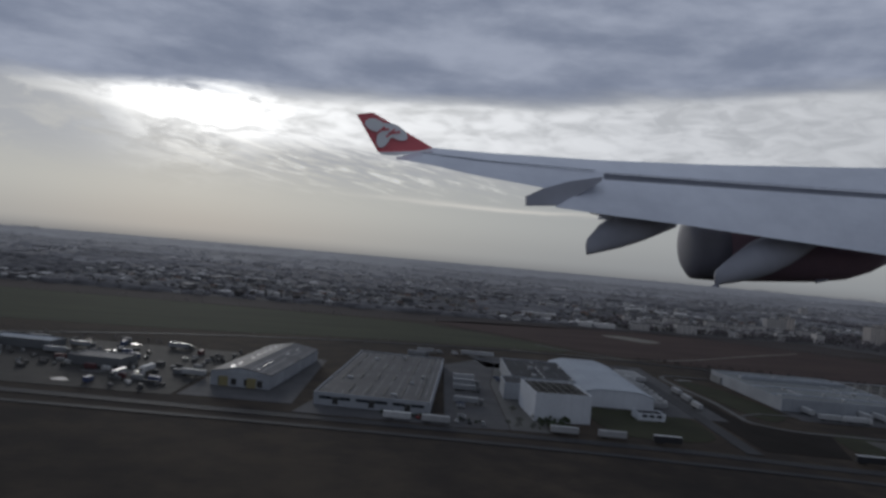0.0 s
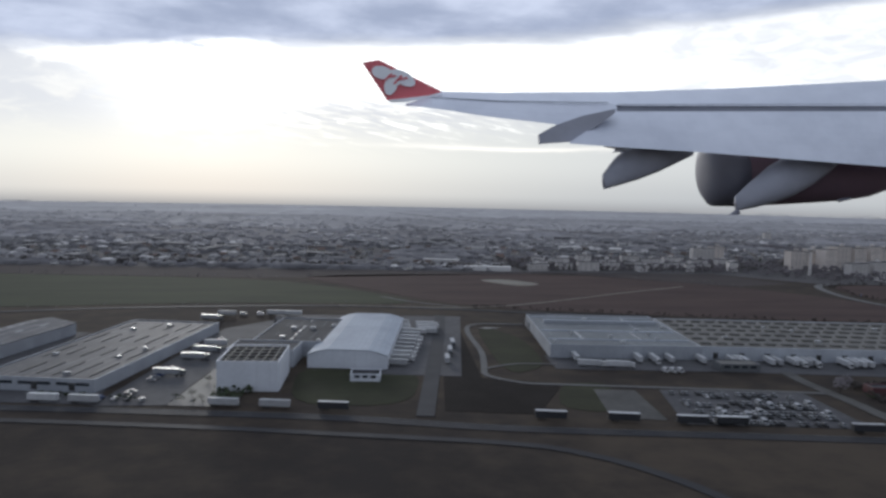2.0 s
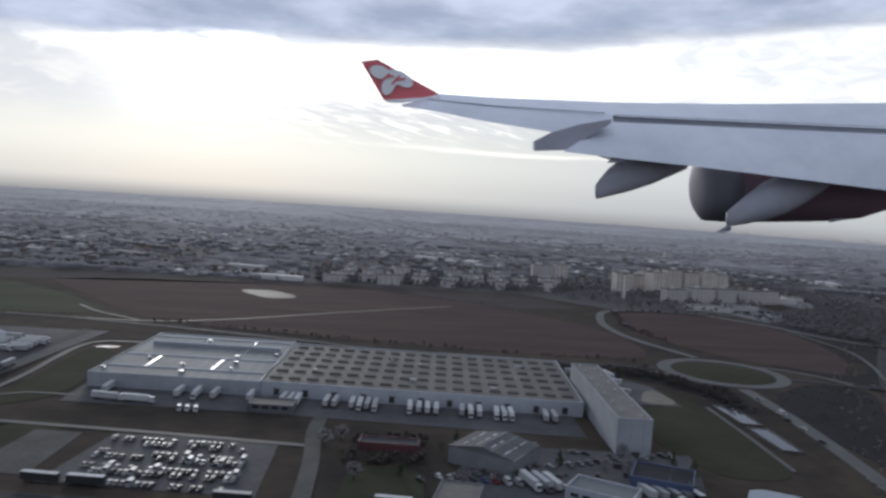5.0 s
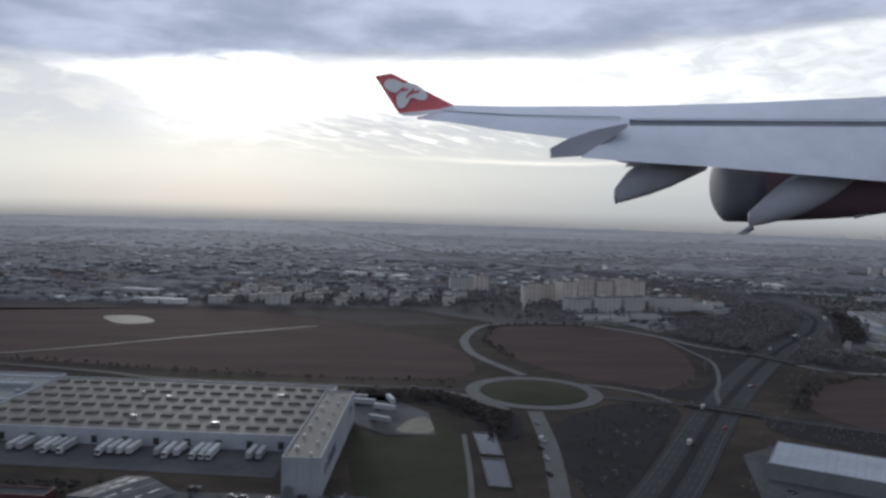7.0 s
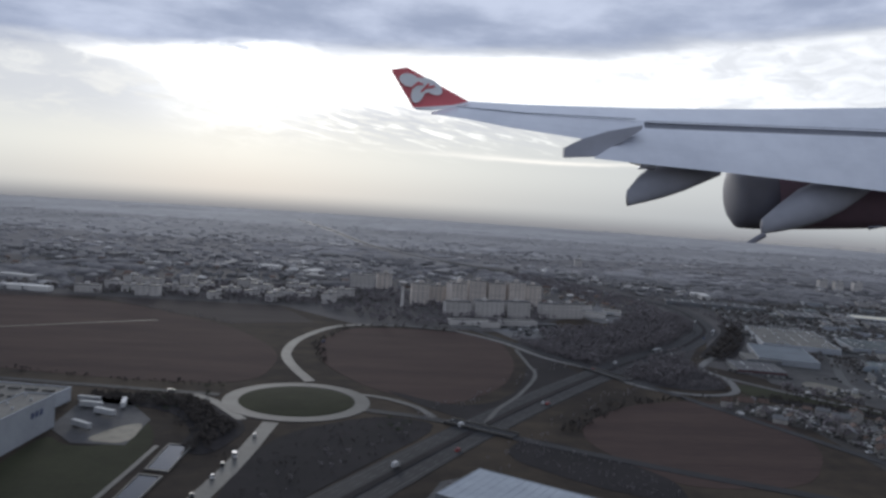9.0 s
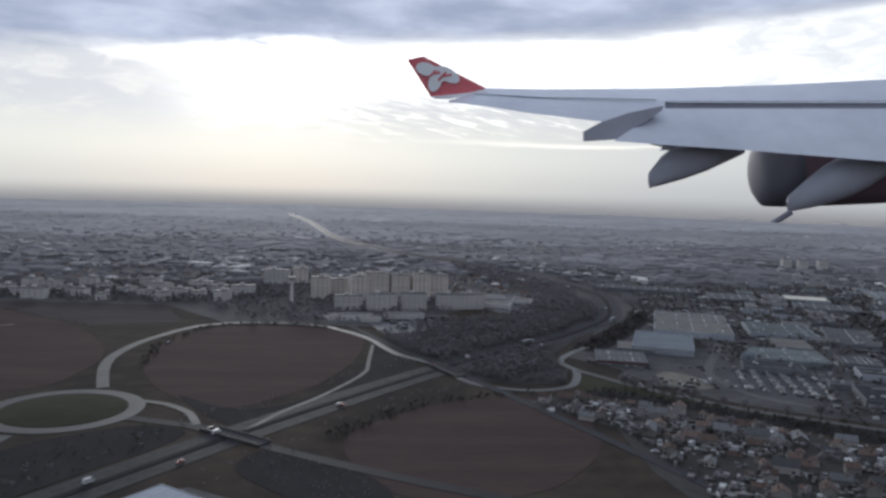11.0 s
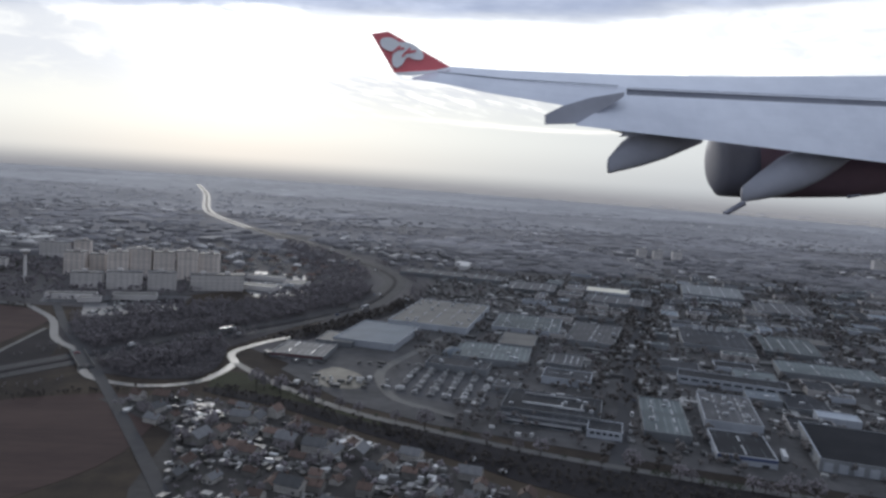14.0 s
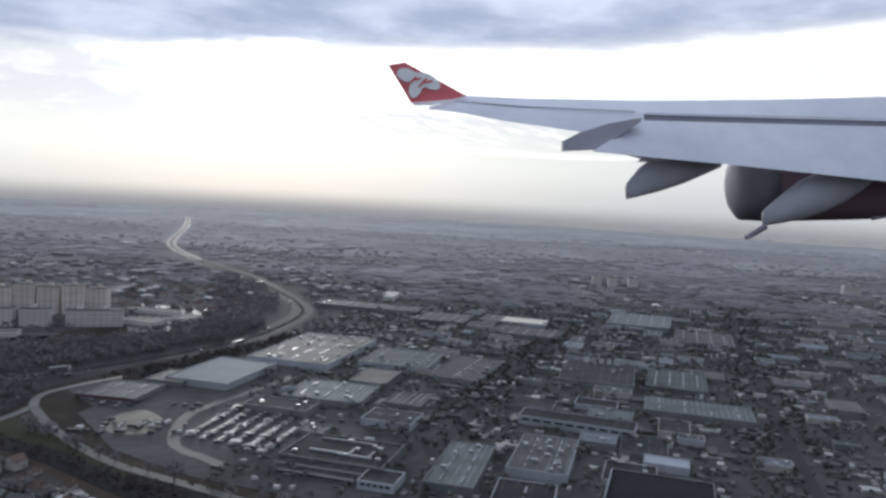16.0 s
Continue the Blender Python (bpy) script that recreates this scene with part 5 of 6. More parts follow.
PROTO_HOUSES = [house(8, 11, 4.2, "tile_roof", "rendered house with weathered tiled roof"),
                house(9, 9, 5.4, "tile_roof", "two-storey house with brown tiled roof"),
                house(7, 10, 3.2, "slate_roof", "low house with slate roof"),
                house(10, 14, 4.6, "slate_roof", "long house with grey slate roof"),
                house(6, 7, 2.6, "tile_roof", "small bungalow with red-brown roof")]
FAR_HOUSES = [house(9, 12, 4.4, "tile_roof", "plain rendered house with dark tiled roof", False), house(8, 10, 5.0, "slate_roof", "plain two-storey house with slate roof", False)]


def scatter(protos, poly, count, r, rng, turn=None, tries=30, gap=0.0):
    xs, ys = [p[0] for p in poly], [p[1] for p in poly]
    made = 0
    for i in range(count * tries):
        if made >= count:
            break
        x, y = rng.uniform(min(xs), max(xs)), rng.uniform(min(ys), max(ys))
        if not inside(x, y, poly) or not free(x, y, r):
            continue
        ob = rng.choice(protos)
        a = rng.uniform(0, 360) if turn is None else turn + rng.choice((0, 90, 180, 270)) + rng.uniform(-6, 6)
        new_one = copy_thing(ob, at(x, y, a))
        k = rng.uniform(0.6, 0.92)
        new_one.scale = (S * k, S * k, S * k)
        BLOCKS.append((x, y, r + gap))
        made += 1


rng = random.Random(5)
scatter(PROTO_HOUSES, [(990, 520), (1035, 533), (1085, 508), (1130, 468), (1175, 430), (1210, 388), (1250, 310), (1240, 255), (1065, 255), (1048, 400), (1042, 470)], 130, 4.2, rng, -25)
scatter(FAR_HOUSES, [(-300, 1075), (430, 940), (480, 1000), (800, 1080), (830, 1300), (-300, 1300)], 110, 7, rng)
scatter(FAR_HOUSES, [(880, 1020), (1040, 960), (1160, 1010), (1150, 1180), (900, 1300), (820, 1080)], 70, 7, rng)
for i, p in enumerate(PROTO_HOUSES + FAR_HOUSES):
    p.matrix_basis = at(1070 + i * 17, 262 + i * 3, 20 * i) @ Matrix.Diagonal((S, S, S, 1))

# ---------------------------------------------------------------- far town, joined


def mound(mesh, x, y, rx, ry, h, a, rng):
    """A low wood: a ragged ring of edge trees rising to a humped crown."""
    n, c, sn = 9, math.cos(a), math.sin(a)
    vs = []
    for k, z in ((1.0, -0.2), (0.86, h * 0.75), (0.45, h)):
        for i in range(n):
            t = 2 * math.pi * i / n
            q = k * rng.uniform(0.78, 1.2)
            u, v = rx * q * math.cos(t), ry * q * math.sin(t)
            vs.append((x + u * c - v * sn, y + u * sn + v * c, z * rng.uniform(0.85, 1.1)))
    vs.append((x, y, h * 1.05))
    fs = [(k * n + i, k * n + (i + 1) % n, (k + 1) * n + (i + 1) % n, (k + 1) * n + i) for k in range(2) for i in range(n)]
    mesh.add(vs, fs + [(2 * n + i, 2 * n + (i + 1) % n, 3 * n) for i in range(n)])


def far_town():
    """Woods, gardens and built-up quarters beyond the fields, thinning with distance, flattened and paled in place of
    haze.
    """
    rng = random.Random(21)
    houses, trees = [Mesh() for _ in range(4)], [Mesh() for _ in range(4)]
    road_pts = [(p.x, p.y, w + 6) for line, w in KEEP_OFF[:2] for p in line]
    for i in range(21000):
        y = 940 + 3900 * rng.random() ** 1.7
        x = 600 + rng.uniform(-1.0, 1.35) * (y * 0.75 + 300)
        if y < (1058 - (x + 700) * 0.112 if x < 430 else 1100):
            continue
        if y < 1280 and (not free(x, y, 8) or 1180 < x < 1800 and y < 1180):
            continue
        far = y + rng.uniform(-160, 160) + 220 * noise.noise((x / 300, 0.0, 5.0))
        # farther zones are lower and paler, so painted haze softens their shading
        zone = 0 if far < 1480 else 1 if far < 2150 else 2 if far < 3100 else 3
        wood = noise.noise((x / 260, y / 420, 3.0)) + 0.8 * noise.noise((x / 700, y / 1100, 8.0))
        wide = rng.uniform(0.7, 1.5) * (0.9, 1.2, 1.6, 2.2)[zone]
        reach = 0.0
        if wood > 0.16:
            if rng.random() > (0.75, 0.60, 0.45, 0.22)[zone]:
                continue
            reach = 16 * wide
            kind = "wood"
        elif rng.random() < (0.33, 0.21, 0.12, 0.05)[zone] * (0.45 + 1.5 * max(0.0, 0.5 + noise.noise((x / 150, y / 240, 14.0)))):
            kind, reach = "house", 10
        elif rng.random() < (0.55, 0.55, 0.40, 0.1)[zone]:
            kind, reach = "copse", 7 * wide
        else:
            continue
        if any((x - px) ** 2 + (y - py) ** 2 < (w + reach) ** 2 for px, py, w in road_pts):
            continue
        if kind == "wood":
            mound(trees[zone], x, y, 16 * wide, rng.uniform(9, 16) * (1 + zone * 0.4), rng.uniform(3.5, 6.0) * (1.0, 0.6, 0.35, 0.2)[zone], rng.uniform(-0.4, 0.4), rng)
        elif kind == "copse":
            mound(trees[zone], x, y, 6 * wide, rng.uniform(4, 7), rng.uniform(2.5, 4.5) * (1.0, 0.6, 0.35, 0.2)[zone], rng.uniform(-0.6, 0.6), rng)
        else:
            big = rng.random() < 0.07
            w, d, z = (rng.uniform(22, 60), rng.uniform(10, 22), rng.uniform(4, 7)) if big else (rng.uniform(7, 15), rng.uniform(7, 12), rng.uniform(2.5, 5))
            turn = -0.35 + rng.choice((0, 1.571)) + rng.uniform(-0.2, 0.2)
            z *= (1.0, 0.6, 0.4, 0.3)[zone]
            houses[zone].box(x, y, -0.2, w, d, z, turn, 0.0)
            if not big:
                houses[zone].box(x, y, z - 0.2, w * 1.08, d * 1.08, (2.0, 1.4, 0.9, 0.6)[zone], turn, 0.5)
    names = (("town", "mid", "of a town beyond the fields"), ("hazy", "hazy", "of a town paled for haze"), ("distant", "far", "of a distant town paled for haze"), ("farthest", "last", "on the farthest plain, paled most for haze"))
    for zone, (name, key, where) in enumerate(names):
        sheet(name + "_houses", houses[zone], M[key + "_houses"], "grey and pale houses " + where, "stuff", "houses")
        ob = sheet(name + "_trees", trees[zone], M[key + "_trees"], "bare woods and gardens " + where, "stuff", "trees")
        ob.data.polygons.foreach_set("use_smooth", [True] * len(ob.data.polygons))


far_town()

# ---------------------------------------------------------------- trees


def tree(kind, height, spread, seed, label, clumps=70):
    rng = random.Random(seed)
    ob = thing(kind, 100 + seed * 14, -420, 0, label, "tree", "trees")
    m = Mesh().tube((0, 0, -0.2), (0, 0, height * 0.5), height * 0.028, height * 0.016, 7)
    tips = []
    for i in range(9):
        a, z = rng.random() * 6.3, height * rng.uniform(0.22, 0.5)
        b = (math.cos(a) * spread * 0.6, math.sin(a) * spread * 0.6, z + height * rng.uniform(0.2, 0.42))
        m.tube((0, 0, z), b, height * 0.012, height * 0.005, 5)
        tips.append(b)
    part("trunk", m, M["bark"], ob)
    c = Mesh()
    for i in range(clumps):
        t = rng.random()
        a, rr = rng.random() * 6.3, spread * math.sqrt(rng.random())
        if kind == "conifer":
            z = height * (0.15 + 0.82 * t)
            rr *= (1 - t) * 0.9 + 0.08
            r = height * 0.07 * (1.2 - t * 0.7)
        else:
            z = height * (0.36 + 0.6 * t * (1 - 0.5 * (rr / spread) ** 2))
            r = height * rng.uniform(0.035, 0.085)
        c.clump(rr * math.cos(a), rr * math.sin(a), z, r, rng, rng.uniform(0.6, 1.2))
    part("crown", c, M["evergreen" if kind in ("conifer", "shrub") else "twigs"], ob)
    return ob


TREES = [tree("tree", 11, 4.0, 1, "leafless broadleaf tree with fine brown twigs"), tree("tree", 14, 5.0, 2, "tall leafless tree with a broad crown"),
         tree("tree", 8, 3.2, 3, "small leafless tree with thin branches"), tree("conifer", 12, 3.0, 4, "dark green conifer with drooping branches", 60)]
SHRUB = [tree("shrub", 3.5, 2.2, 5, "dark evergreen shrub on rough grass", 40), tree("shrub", 5, 2.6, 6, "tall dark evergreen shrub", 50)]
rng = random.Random(9)
WOOD = [(935, 700), (965, 600), (990, 580), (1025, 610), (1040, 665), (1100, 770), (1150, 850), (1172, 960), (1120, 975), (1045, 850), (945, 790)]
scatter(TREES[:3], WOOD, 50, 2.2, rng, gap=-0.6)
scatter(TREES[:3] + SHRUB, [(990, 520), (1035, 533), (1085, 508), (1130, 468), (1175, 430), (1210, 388), (1250, 310), (1240, 255), (1065, 255), (1048, 400), (1042, 470)], 60, 1.8, rng)
scatter(TREES, [(470, 925), (720, 950), (790, 900), (1040, 915), (1030, 985), (800, 1080), (470, 1060)], 50, 2.5, rng)
scatter(TREES[:3], [(1190, 480), (1420, 400), (1800, 420), (1900, 1150), (1280, 1150), (1190, 800)], 60, 2.5, rng)
scatter(SHRUB, [(110, 352), (128, 348), (140, 400), (125, 405)], 8, 1.5, rng)
scatter(TREES + SHRUB, [(430, 300), (600, 262), (600, 330), (430, 352)], 22, 2.0, rng)
scatter(SHRUB, [(610, 480), (665, 470), (680, 540), (612, 512)], 14, 2.0, rng)
scatter(SHRUB, [(740, 470), (775, 440), (790, 470), (765, 482)], 6, 2.0, rng)


def thicket(name, poly, count, lo, hi, label, mat="twigs", seed=1, size=(0.07, 0.16)):
    """A mass of bare bushes and treetops too dense to tell apart."""
    rng = random.Random(seed)
    m = Mesh()
    xs, ys = [p[0] for p in poly], [p[1] for p in poly]
    while count > 0:
        x, y = rng.uniform(min(xs), max(xs)), rng.uniform(min(ys), max(ys))
        count -= 0.2
        if not inside(x, y, poly) or not free(x, y, 0.5):
            continue
        count -= 0.8
        h = rng.uniform(lo, hi)
        m.tube((x, y, 0), (x, y, h * 0.6), 0.15, 0.08, 3)
        for k in range(5):
            m.clump(x + rng.uniform(-1, 1) * h * 0.3, y + rng.uniform(-1, 1) * h * 0.25, h * rng.uniform(0.4, 0.9), h * rng.uniform(*size), rng, rng.uniform(0.7, 1.2))
    ob = sheet(name, m, M[mat], label, "stuff", "thicket")
    ob.data.polygons.foreach_set("use_smooth", [True] * len(ob.data.polygons))
    return ob


thicket("wood", WOOD, 2300, 5, 10, "dense leafless wood between flats and motorway", seed=2)
thicket("wood", [(962, 640), (968, 600), (984, 576), (1005, 566), (1036, 572), (1046, 600), (1046, 655), (1036, 680), (1012, 664)], 500, 3, 7, "dark leafless thicket inside the slip road", seed=32)
thicket("wood", [(1102, 905), (1150, 930), (1175, 1050), (1165, 1180), (1100, 1360), (1050, 1450), (1046, 1300), (1095, 1080)], 1100, 5, 10, "leafless wood beside the motorway bend", seed=33)
thicket("wood", [(905, 740), (925, 680), (940, 648), (958, 650), (935, 735), (912, 745)], 220, 4, 8, "bare trees beside the winding road", seed=34)
thicket("shrubs", [(126, 352), (140, 348), (150, 374), (136, 380)], 60, 1.6, 3.6, "dark evergreen shrubs at the end of a lane", mat="evergreen", seed=36, size=(0.16, 0.34))
thicket("shrubs", [(48, 372), (100, 358), (101, 362), (49, 376)], 50, 1.2, 2.6, "low dark shrubs before a warehouse front", mat="evergreen", seed=37, size=(0.16, 0.34))
thicket("shrubs", [(449, 356), (482, 355), (474, 316), (440, 318)], 170, 1.5, 3.6, "dark bare shrubs round a red shed", mat="dark_twigs", seed=38, size=(0.16, 0.34))
thicket("hedge", [(728, 610), (720, 690), (748, 785), (805, 798), (868, 784), (866, 778), (805, 791), (755, 778), (728, 700), (736, 612)], 330, 1.5, 3.5, "dark hedge round a ploughed field", mat="dark_twigs", seed=44, size=(0.14, 0.28))
thicket("hedge", [(868, 455), (930, 528), (1005, 548), (1010, 542), (938, 518), (880, 452)], 260, 1.5, 3.5, "dark hedge along a field edge", mat="dark_twigs", seed=45, size=(0.14, 0.28))
thicket("hedge", [(300, 634), (430, 586), (600, 538), (690, 532), (692, 542), (602, 549), (434, 596), (304, 644)], 420, 1.2, 3.0, "dark hedge behind the long warehouse", mat="dark_twigs", seed=46, size=(0.14, 0.28))
thicket("hedge", [(640, 260), (655, 255), (800, 470), (880, 575), (975, 680), (960, 690), (870, 590), (785, 480)], 300, 2, 4.5, "hedge on the motorway bank", seed=5)
thicket("hedge", [(755, 320), (770, 318), (850, 420), (930, 525), (1030, 640), (1080, 690), (1070, 700), (1015, 645), (915, 530), (838, 432)], 260, 2, 4.5, "hedge on the motorway bank", seed=6)
thicket("hedge", [(1205, 890), (1222, 880), (1245, 1010), (1235, 1110), (1200, 1230), (1185, 1220), (1220, 1105), (1226, 1012)], 240, 3, 7, "belt of bare trees beside the motorway", seed=7)
thicket("hedge", [(1040, 545), (1090, 518), (1135, 478), (1182, 440), (1222, 400), (1300, 360), (1430, 310), (1436, 325), (1312, 375), (1236, 415), (1195, 450), (1145, 490), (1098, 532), (1050, 556)], 1100, 2, 4.5, "row of bare bushes below the road bank", mat="dark_twigs", seed=8, size=(0.12, 0.26))
thicket("hedge", [(610, 515), (672, 492), (664, 455), (690, 400), (684, 398), (655, 450), (650, 490), (605, 505)], 160, 1.5, 4, "dark hedge beside the approach road", mat="dark_twigs", seed=9, size=(0.12, 0.24))
thicket("garden_trees", [(990, 520), (1035, 533), (1085, 508), (1130, 468), (1175, 430), (1210, 388), (1250, 310), (1240, 255), (1065, 255), (1048, 400), (1042, 470)], 420, 2, 6, "bare garden trees and hedges among houses", seed=10, size=(0.14, 0.28))
thicket("estate_trees", [(1190, 480), (1420, 380), (1800, 400), (1900, 1150), (1280, 1150), (1190, 800)], 2600, 3, 7, "dark bare trees and bushes between workshops", mat="grey_twigs", seed=11, size=(0.16, 0.32))
thicket("park_trees", [(440, 925), (720, 905), (790, 800), (880, 800), (1040, 915), (1030, 985), (800, 1080), (440, 1060)], 900, 4, 10, "bare trees round the blocks of flats", seed=12, size=(0.12, 0.24))
thicket("scrub", [(1150, 492), (1230, 442), (1310, 402), (1425, 354), (1425, 318), (1310, 368), (1230, 408), (1180, 446), (1150, 472)], 700, 1.2, 3.2, "dark scrub on a bank below the road", mat="dark_twigs", seed=85, size=(0.16, 0.32))
thicket("tree_belt", [(1076, 690), (1092, 682), (1150, 762), (1200, 850), (1218, 905), (1204, 910), (1188, 862), (1135, 778)], 420, 3, 6, "dark belt of bare trees between motorway and halls", mat="dark_twigs", seed=81, size=(0.14, 0.28))
thicket("street_trees", [(1248, 432), (1288, 418), (1382, 640), (1555, 1000), (1508, 1000), (1335, 646)], 620, 3, 7, "dark bare trees along an estate street", mat="dark_twigs", seed=82, size=(0.14, 0.30))
thicket("street_trees", [(1452, 376), (1492, 362), (1632, 680), (1880, 1200), (1822, 1200), (1584, 692)], 760, 3, 7, "dark bare trees along an estate street", mat="dark_twigs", seed=83, size=(0.14, 0.30))
thicket("tree_belt", [(-420, 1046), (-60, 1008), (240, 972), (440, 950), (446, 966), (250, 992), (-50, 1028), (-416, 1064)], 620, 3, 8, "dark bare trees along the edge of a town", mat="grey_twigs", seed=85, size=(0.16, 0.32))
thicket("garden_trees", [(440, 935), (760, 920), (800, 1000), (760, 1080), (440, 1085)], 700, 3, 7, "dark bare trees among low flats", mat="grey_twigs", seed=84, size=(0.16, 0.30))
thicket("field_hedge", [(-700, 955), (120, 846), (480, 902), (640, 770), (646, 778), (484, 912), (122, 858), (-700, 970)], 380, 2, 5, "hedge between fields", seed=13)
thicket("roadside_hedge", [(-420, 515), (-200, 580), (-87, 622), (25, 648), (206, 655), (293, 634), (300, 640), (206, 662), (25, 656), (-90, 630), (-420, 530)], 260, 1, 2.5, "low hedge along the country road", seed=14)
for i in range(60):
    x = 1075 + i * 5.2
    y = 585 - (x - 1060) * 0.86 + (x - 1060) ** 2 * 0.00082 - 16
    if free(x, y, 1):
        copy_thing(rng.choice(TREES[:3] + SHRUB), at(x, y, rng.random() * 360))
for i, p in enumerate(TREES + SHRUB):
    p.matrix_basis = at(1105 + i * 16, 300 + i * 4, 40 * i) @ Matrix.Diagonal((S, S, S, 1))

# ---------------------------------------------------------------- vehicles


def car(paint, label, van=False, wheels=True):
    ob = thing("van" if van else "car", 0, -440, 0, label, "van" if van else "car", "parked cars")
    L, W, H = (5.4, 2.0, 1.15) if van else (4.3, 1.75, 0.62)
    hood = 0.25
    body = Mesh().prism([(-W / 2, -L / 2 + hood), (-W / 2 + 0.3, -L / 2), (W / 2 - 0.3, -L / 2), (W / 2, -L / 2 + hood), (W / 2, L / 2 - hood), (W / 2 - 0.25, L / 2), (-W / 2 + 0.25, L / 2), (-W / 2, L / 2 - hood)], 0.3, 0.3 + H)
    part("body", body, paint, ob)
    if van:
        part("cabin", Mesh().box(0, 0.5, 0.3 + H, W * 0.96, L * 0.72, 0.95, 0, 0.06), paint, ob)
        part("windscreen", Mesh().box(0, -L * 0.27, 0.3 + H + 0.05, W * 0.88, 0.9, 0.7, 0, 0.12), M["glass"], ob)
    else:
        part("cabin", Mesh().box(0, 0.25, 0.3 + H, W * 0.9, L * 0.55, 0.5, 0, 0.2), M["glass"], ob)
        part("car_roof", Mesh().box(0, 0.25, 0.8 + H, W * 0.74, L * 0.45, 0.05), paint, ob)
    for sx in (-1, 1) if wheels else ():
        for py in (-L * 0.32, L * 0.32):
            part("wheel", Mesh().tube((sx * (W / 2 - 0.2), py, 0.32), (sx * (W / 2 + 0.01), py, 0.32), 0.32, 0.32, 10), M["tyre"], ob)
    return ob


def lorry(paint, cab, label, wheels=True, top=None):
    ob = thing("lorry", 0, -460, 0, label, "lorry", "parked lorries")
    part("trailer", Mesh().box(0, 1.5, 1.1, 2.5, 13.2, 2.75), paint, ob)
    if top:
        part("trailer_top", Mesh().box(0, 1.5, 3.86, 2.55, 13.25, 0.14), top, ob)
    part("chassis", Mesh().box(0, 1.0, 0.75, 1.0, 13.0, 0.36), M["tyre"], ob)
    if cab:
        c = part("cab", Mesh().box(0, -6.7, 0.6, 2.45, 2.2, 2.7, 0, 0.05), cab, ob)
        part("windscreen", Mesh().box(0, -7.8, 1.9, 2.1, 0.12, 0.9), M["glass"], c)
    for sx in (-1, 1) if wheels else ():
        for py in (-6.6, -3.9, 4.2, 6.0) if cab else (4.2, 6.0):
            part("wheel", Mesh().tube((sx * 0.85, py, 0.5), (sx * 1.26, py, 0.5), 0.5, 0.5, 10), M["tyre"], ob)
    return ob


NAMES = ("white", "silver", "grey", "black", "blue", "red")
CARS = [car(p, n + " hatchback car standing on asphalt") for p, n in zip(CAR_PAINT, NAMES)]
VANS = [car(CAR_PAINT[0], "white panel van standing on asphalt", True), car(CAR_PAINT[1], "silver panel van standing on asphalt", True)]
FAR_CARS = [car(p, n + " car standing at the roadside", False, False) for p, n in zip(CAR_PAINT, NAMES)]
FAR_VANS = [car(CAR_PAINT[0], "white van standing at the roadside", True, False)]
LORRIES = [lorry(M["trailer"], CAR_PAINT[0], "white articulated lorry with box trailer"), lorry(CAR_PAINT[1], CAR_PAINT[2], "grey articulated lorry with grey cab"), lorry(M["trailer"], None, "white box lorry trailer without cab")]

FAR_LORRIES = [lorry(M["trailer"], None, "white box trailer in a lorry park", False), lorry(CAR_PAINT[1], None, "grey box trailer in a lorry park", False), lorry(CAR_PAINT[2], CAR_PAINT[0], "dark lorry with white cab in a lorry park", False, CAR_PAINT[1]), lorry(CAR_PAINT[2], None, "dark curtain-sided trailer in a lorry park", False)]
# shaded sides and lit roof are put into the two paints
DARK_TRAILER = [lorry(M["curtain"], None, "trailer by the road with shaded sides and lit roof painted on", True, M["trailer"])]


def park(protos, x, y, rot, rng, jitter=0.15):
    BLOCKS.append((x, y, 2.0))
    return copy_thing(rng.choice(protos), at(x + rng.uniform(-jitter, jitter), y + rng.uniform(-jitter, jitter), rot + rng.uniform(-2, 2), 0.3))


def line_up(protos, x0, y0, x1, y1, n, rot, rng, fill=0.9):
    for i in range(n):
        if rng.random() < fill:
            k = i / max(1, n - 1)
            park(protos, x0 + (x1 - x0) * k, y0 + (y1 - y0) * k, rot, rng)


rng = random.Random(4)
MIX = CARS[1:4] * 3 + CARS[:4] + VANS
FAR = FAR_CARS[:3] * 2 + FAR_CARS + FAR_VANS * 2
for back in (3, 13, 18, 29, 34, 45, 50):  # the car park by the frontage road
    line_up(CARS[2:4] * 4 + CARS[:4] + VANS[1:], 341 + back * 0.12, 297 + back, 398 + back * 0.10, 285 + back * 1.02, 24, -10, rng, 0.62)
line_up(LORRIES[2:], 236, 503, 240, 548, 8, 80, rng, 0.9)
line_up(LORRIES[2:] + LORRIES[:1], 254, 505, 257, 540, 6, 80, rng, 0.8)
line_up(LORRIES[:1] + LORRIES[2:], 222, 418, 244, 512, 9, 72, rng, 0.9)       # beside the curved hall
line_up(LORRIES, 244, 400, 262, 470, 4, -8, rng, 0.8)
line_up(LORRIES[1:], 106, 576, 116, 594, 2, 77, rng, 1)
line_up(LORRIES[2:] + VANS, 126, 598, 164, 593, 4, 79, rng, 1)
line_up(LORRIES[2:] + LORRIES[:1], 326, 424, 398, 412, 9, -9, rng, 0.5)          # at the docks
for k0, k1, n in ((0.02, 0.07, 3), (0.17, 0.20, 2), (0.26, 0.34, 4), (0.46, 0.55, 4), (0.64, 0.70, 3), (0.76, 0.81, 3), (0.93, 0.96, 2)):
    line_up(LORRIES[2:] + LORRIES[:1], 412 + 146 * k0, 409 - 28 * k0, 412 + 146 * k1, 409 - 28 * k1, n, -11, rng, 1)
line_up(LORRIES[:1], 330, 408, 345, 404, 2, 75, rng, 1)
line_up(VANS + LORRIES[:1], 366, 392, 374, 390, 3, 5, rng, 1)
for x, y in ((138, 347), (160, 342)):
    park(LORRIES[2:], x, y - 2, 77, rng)
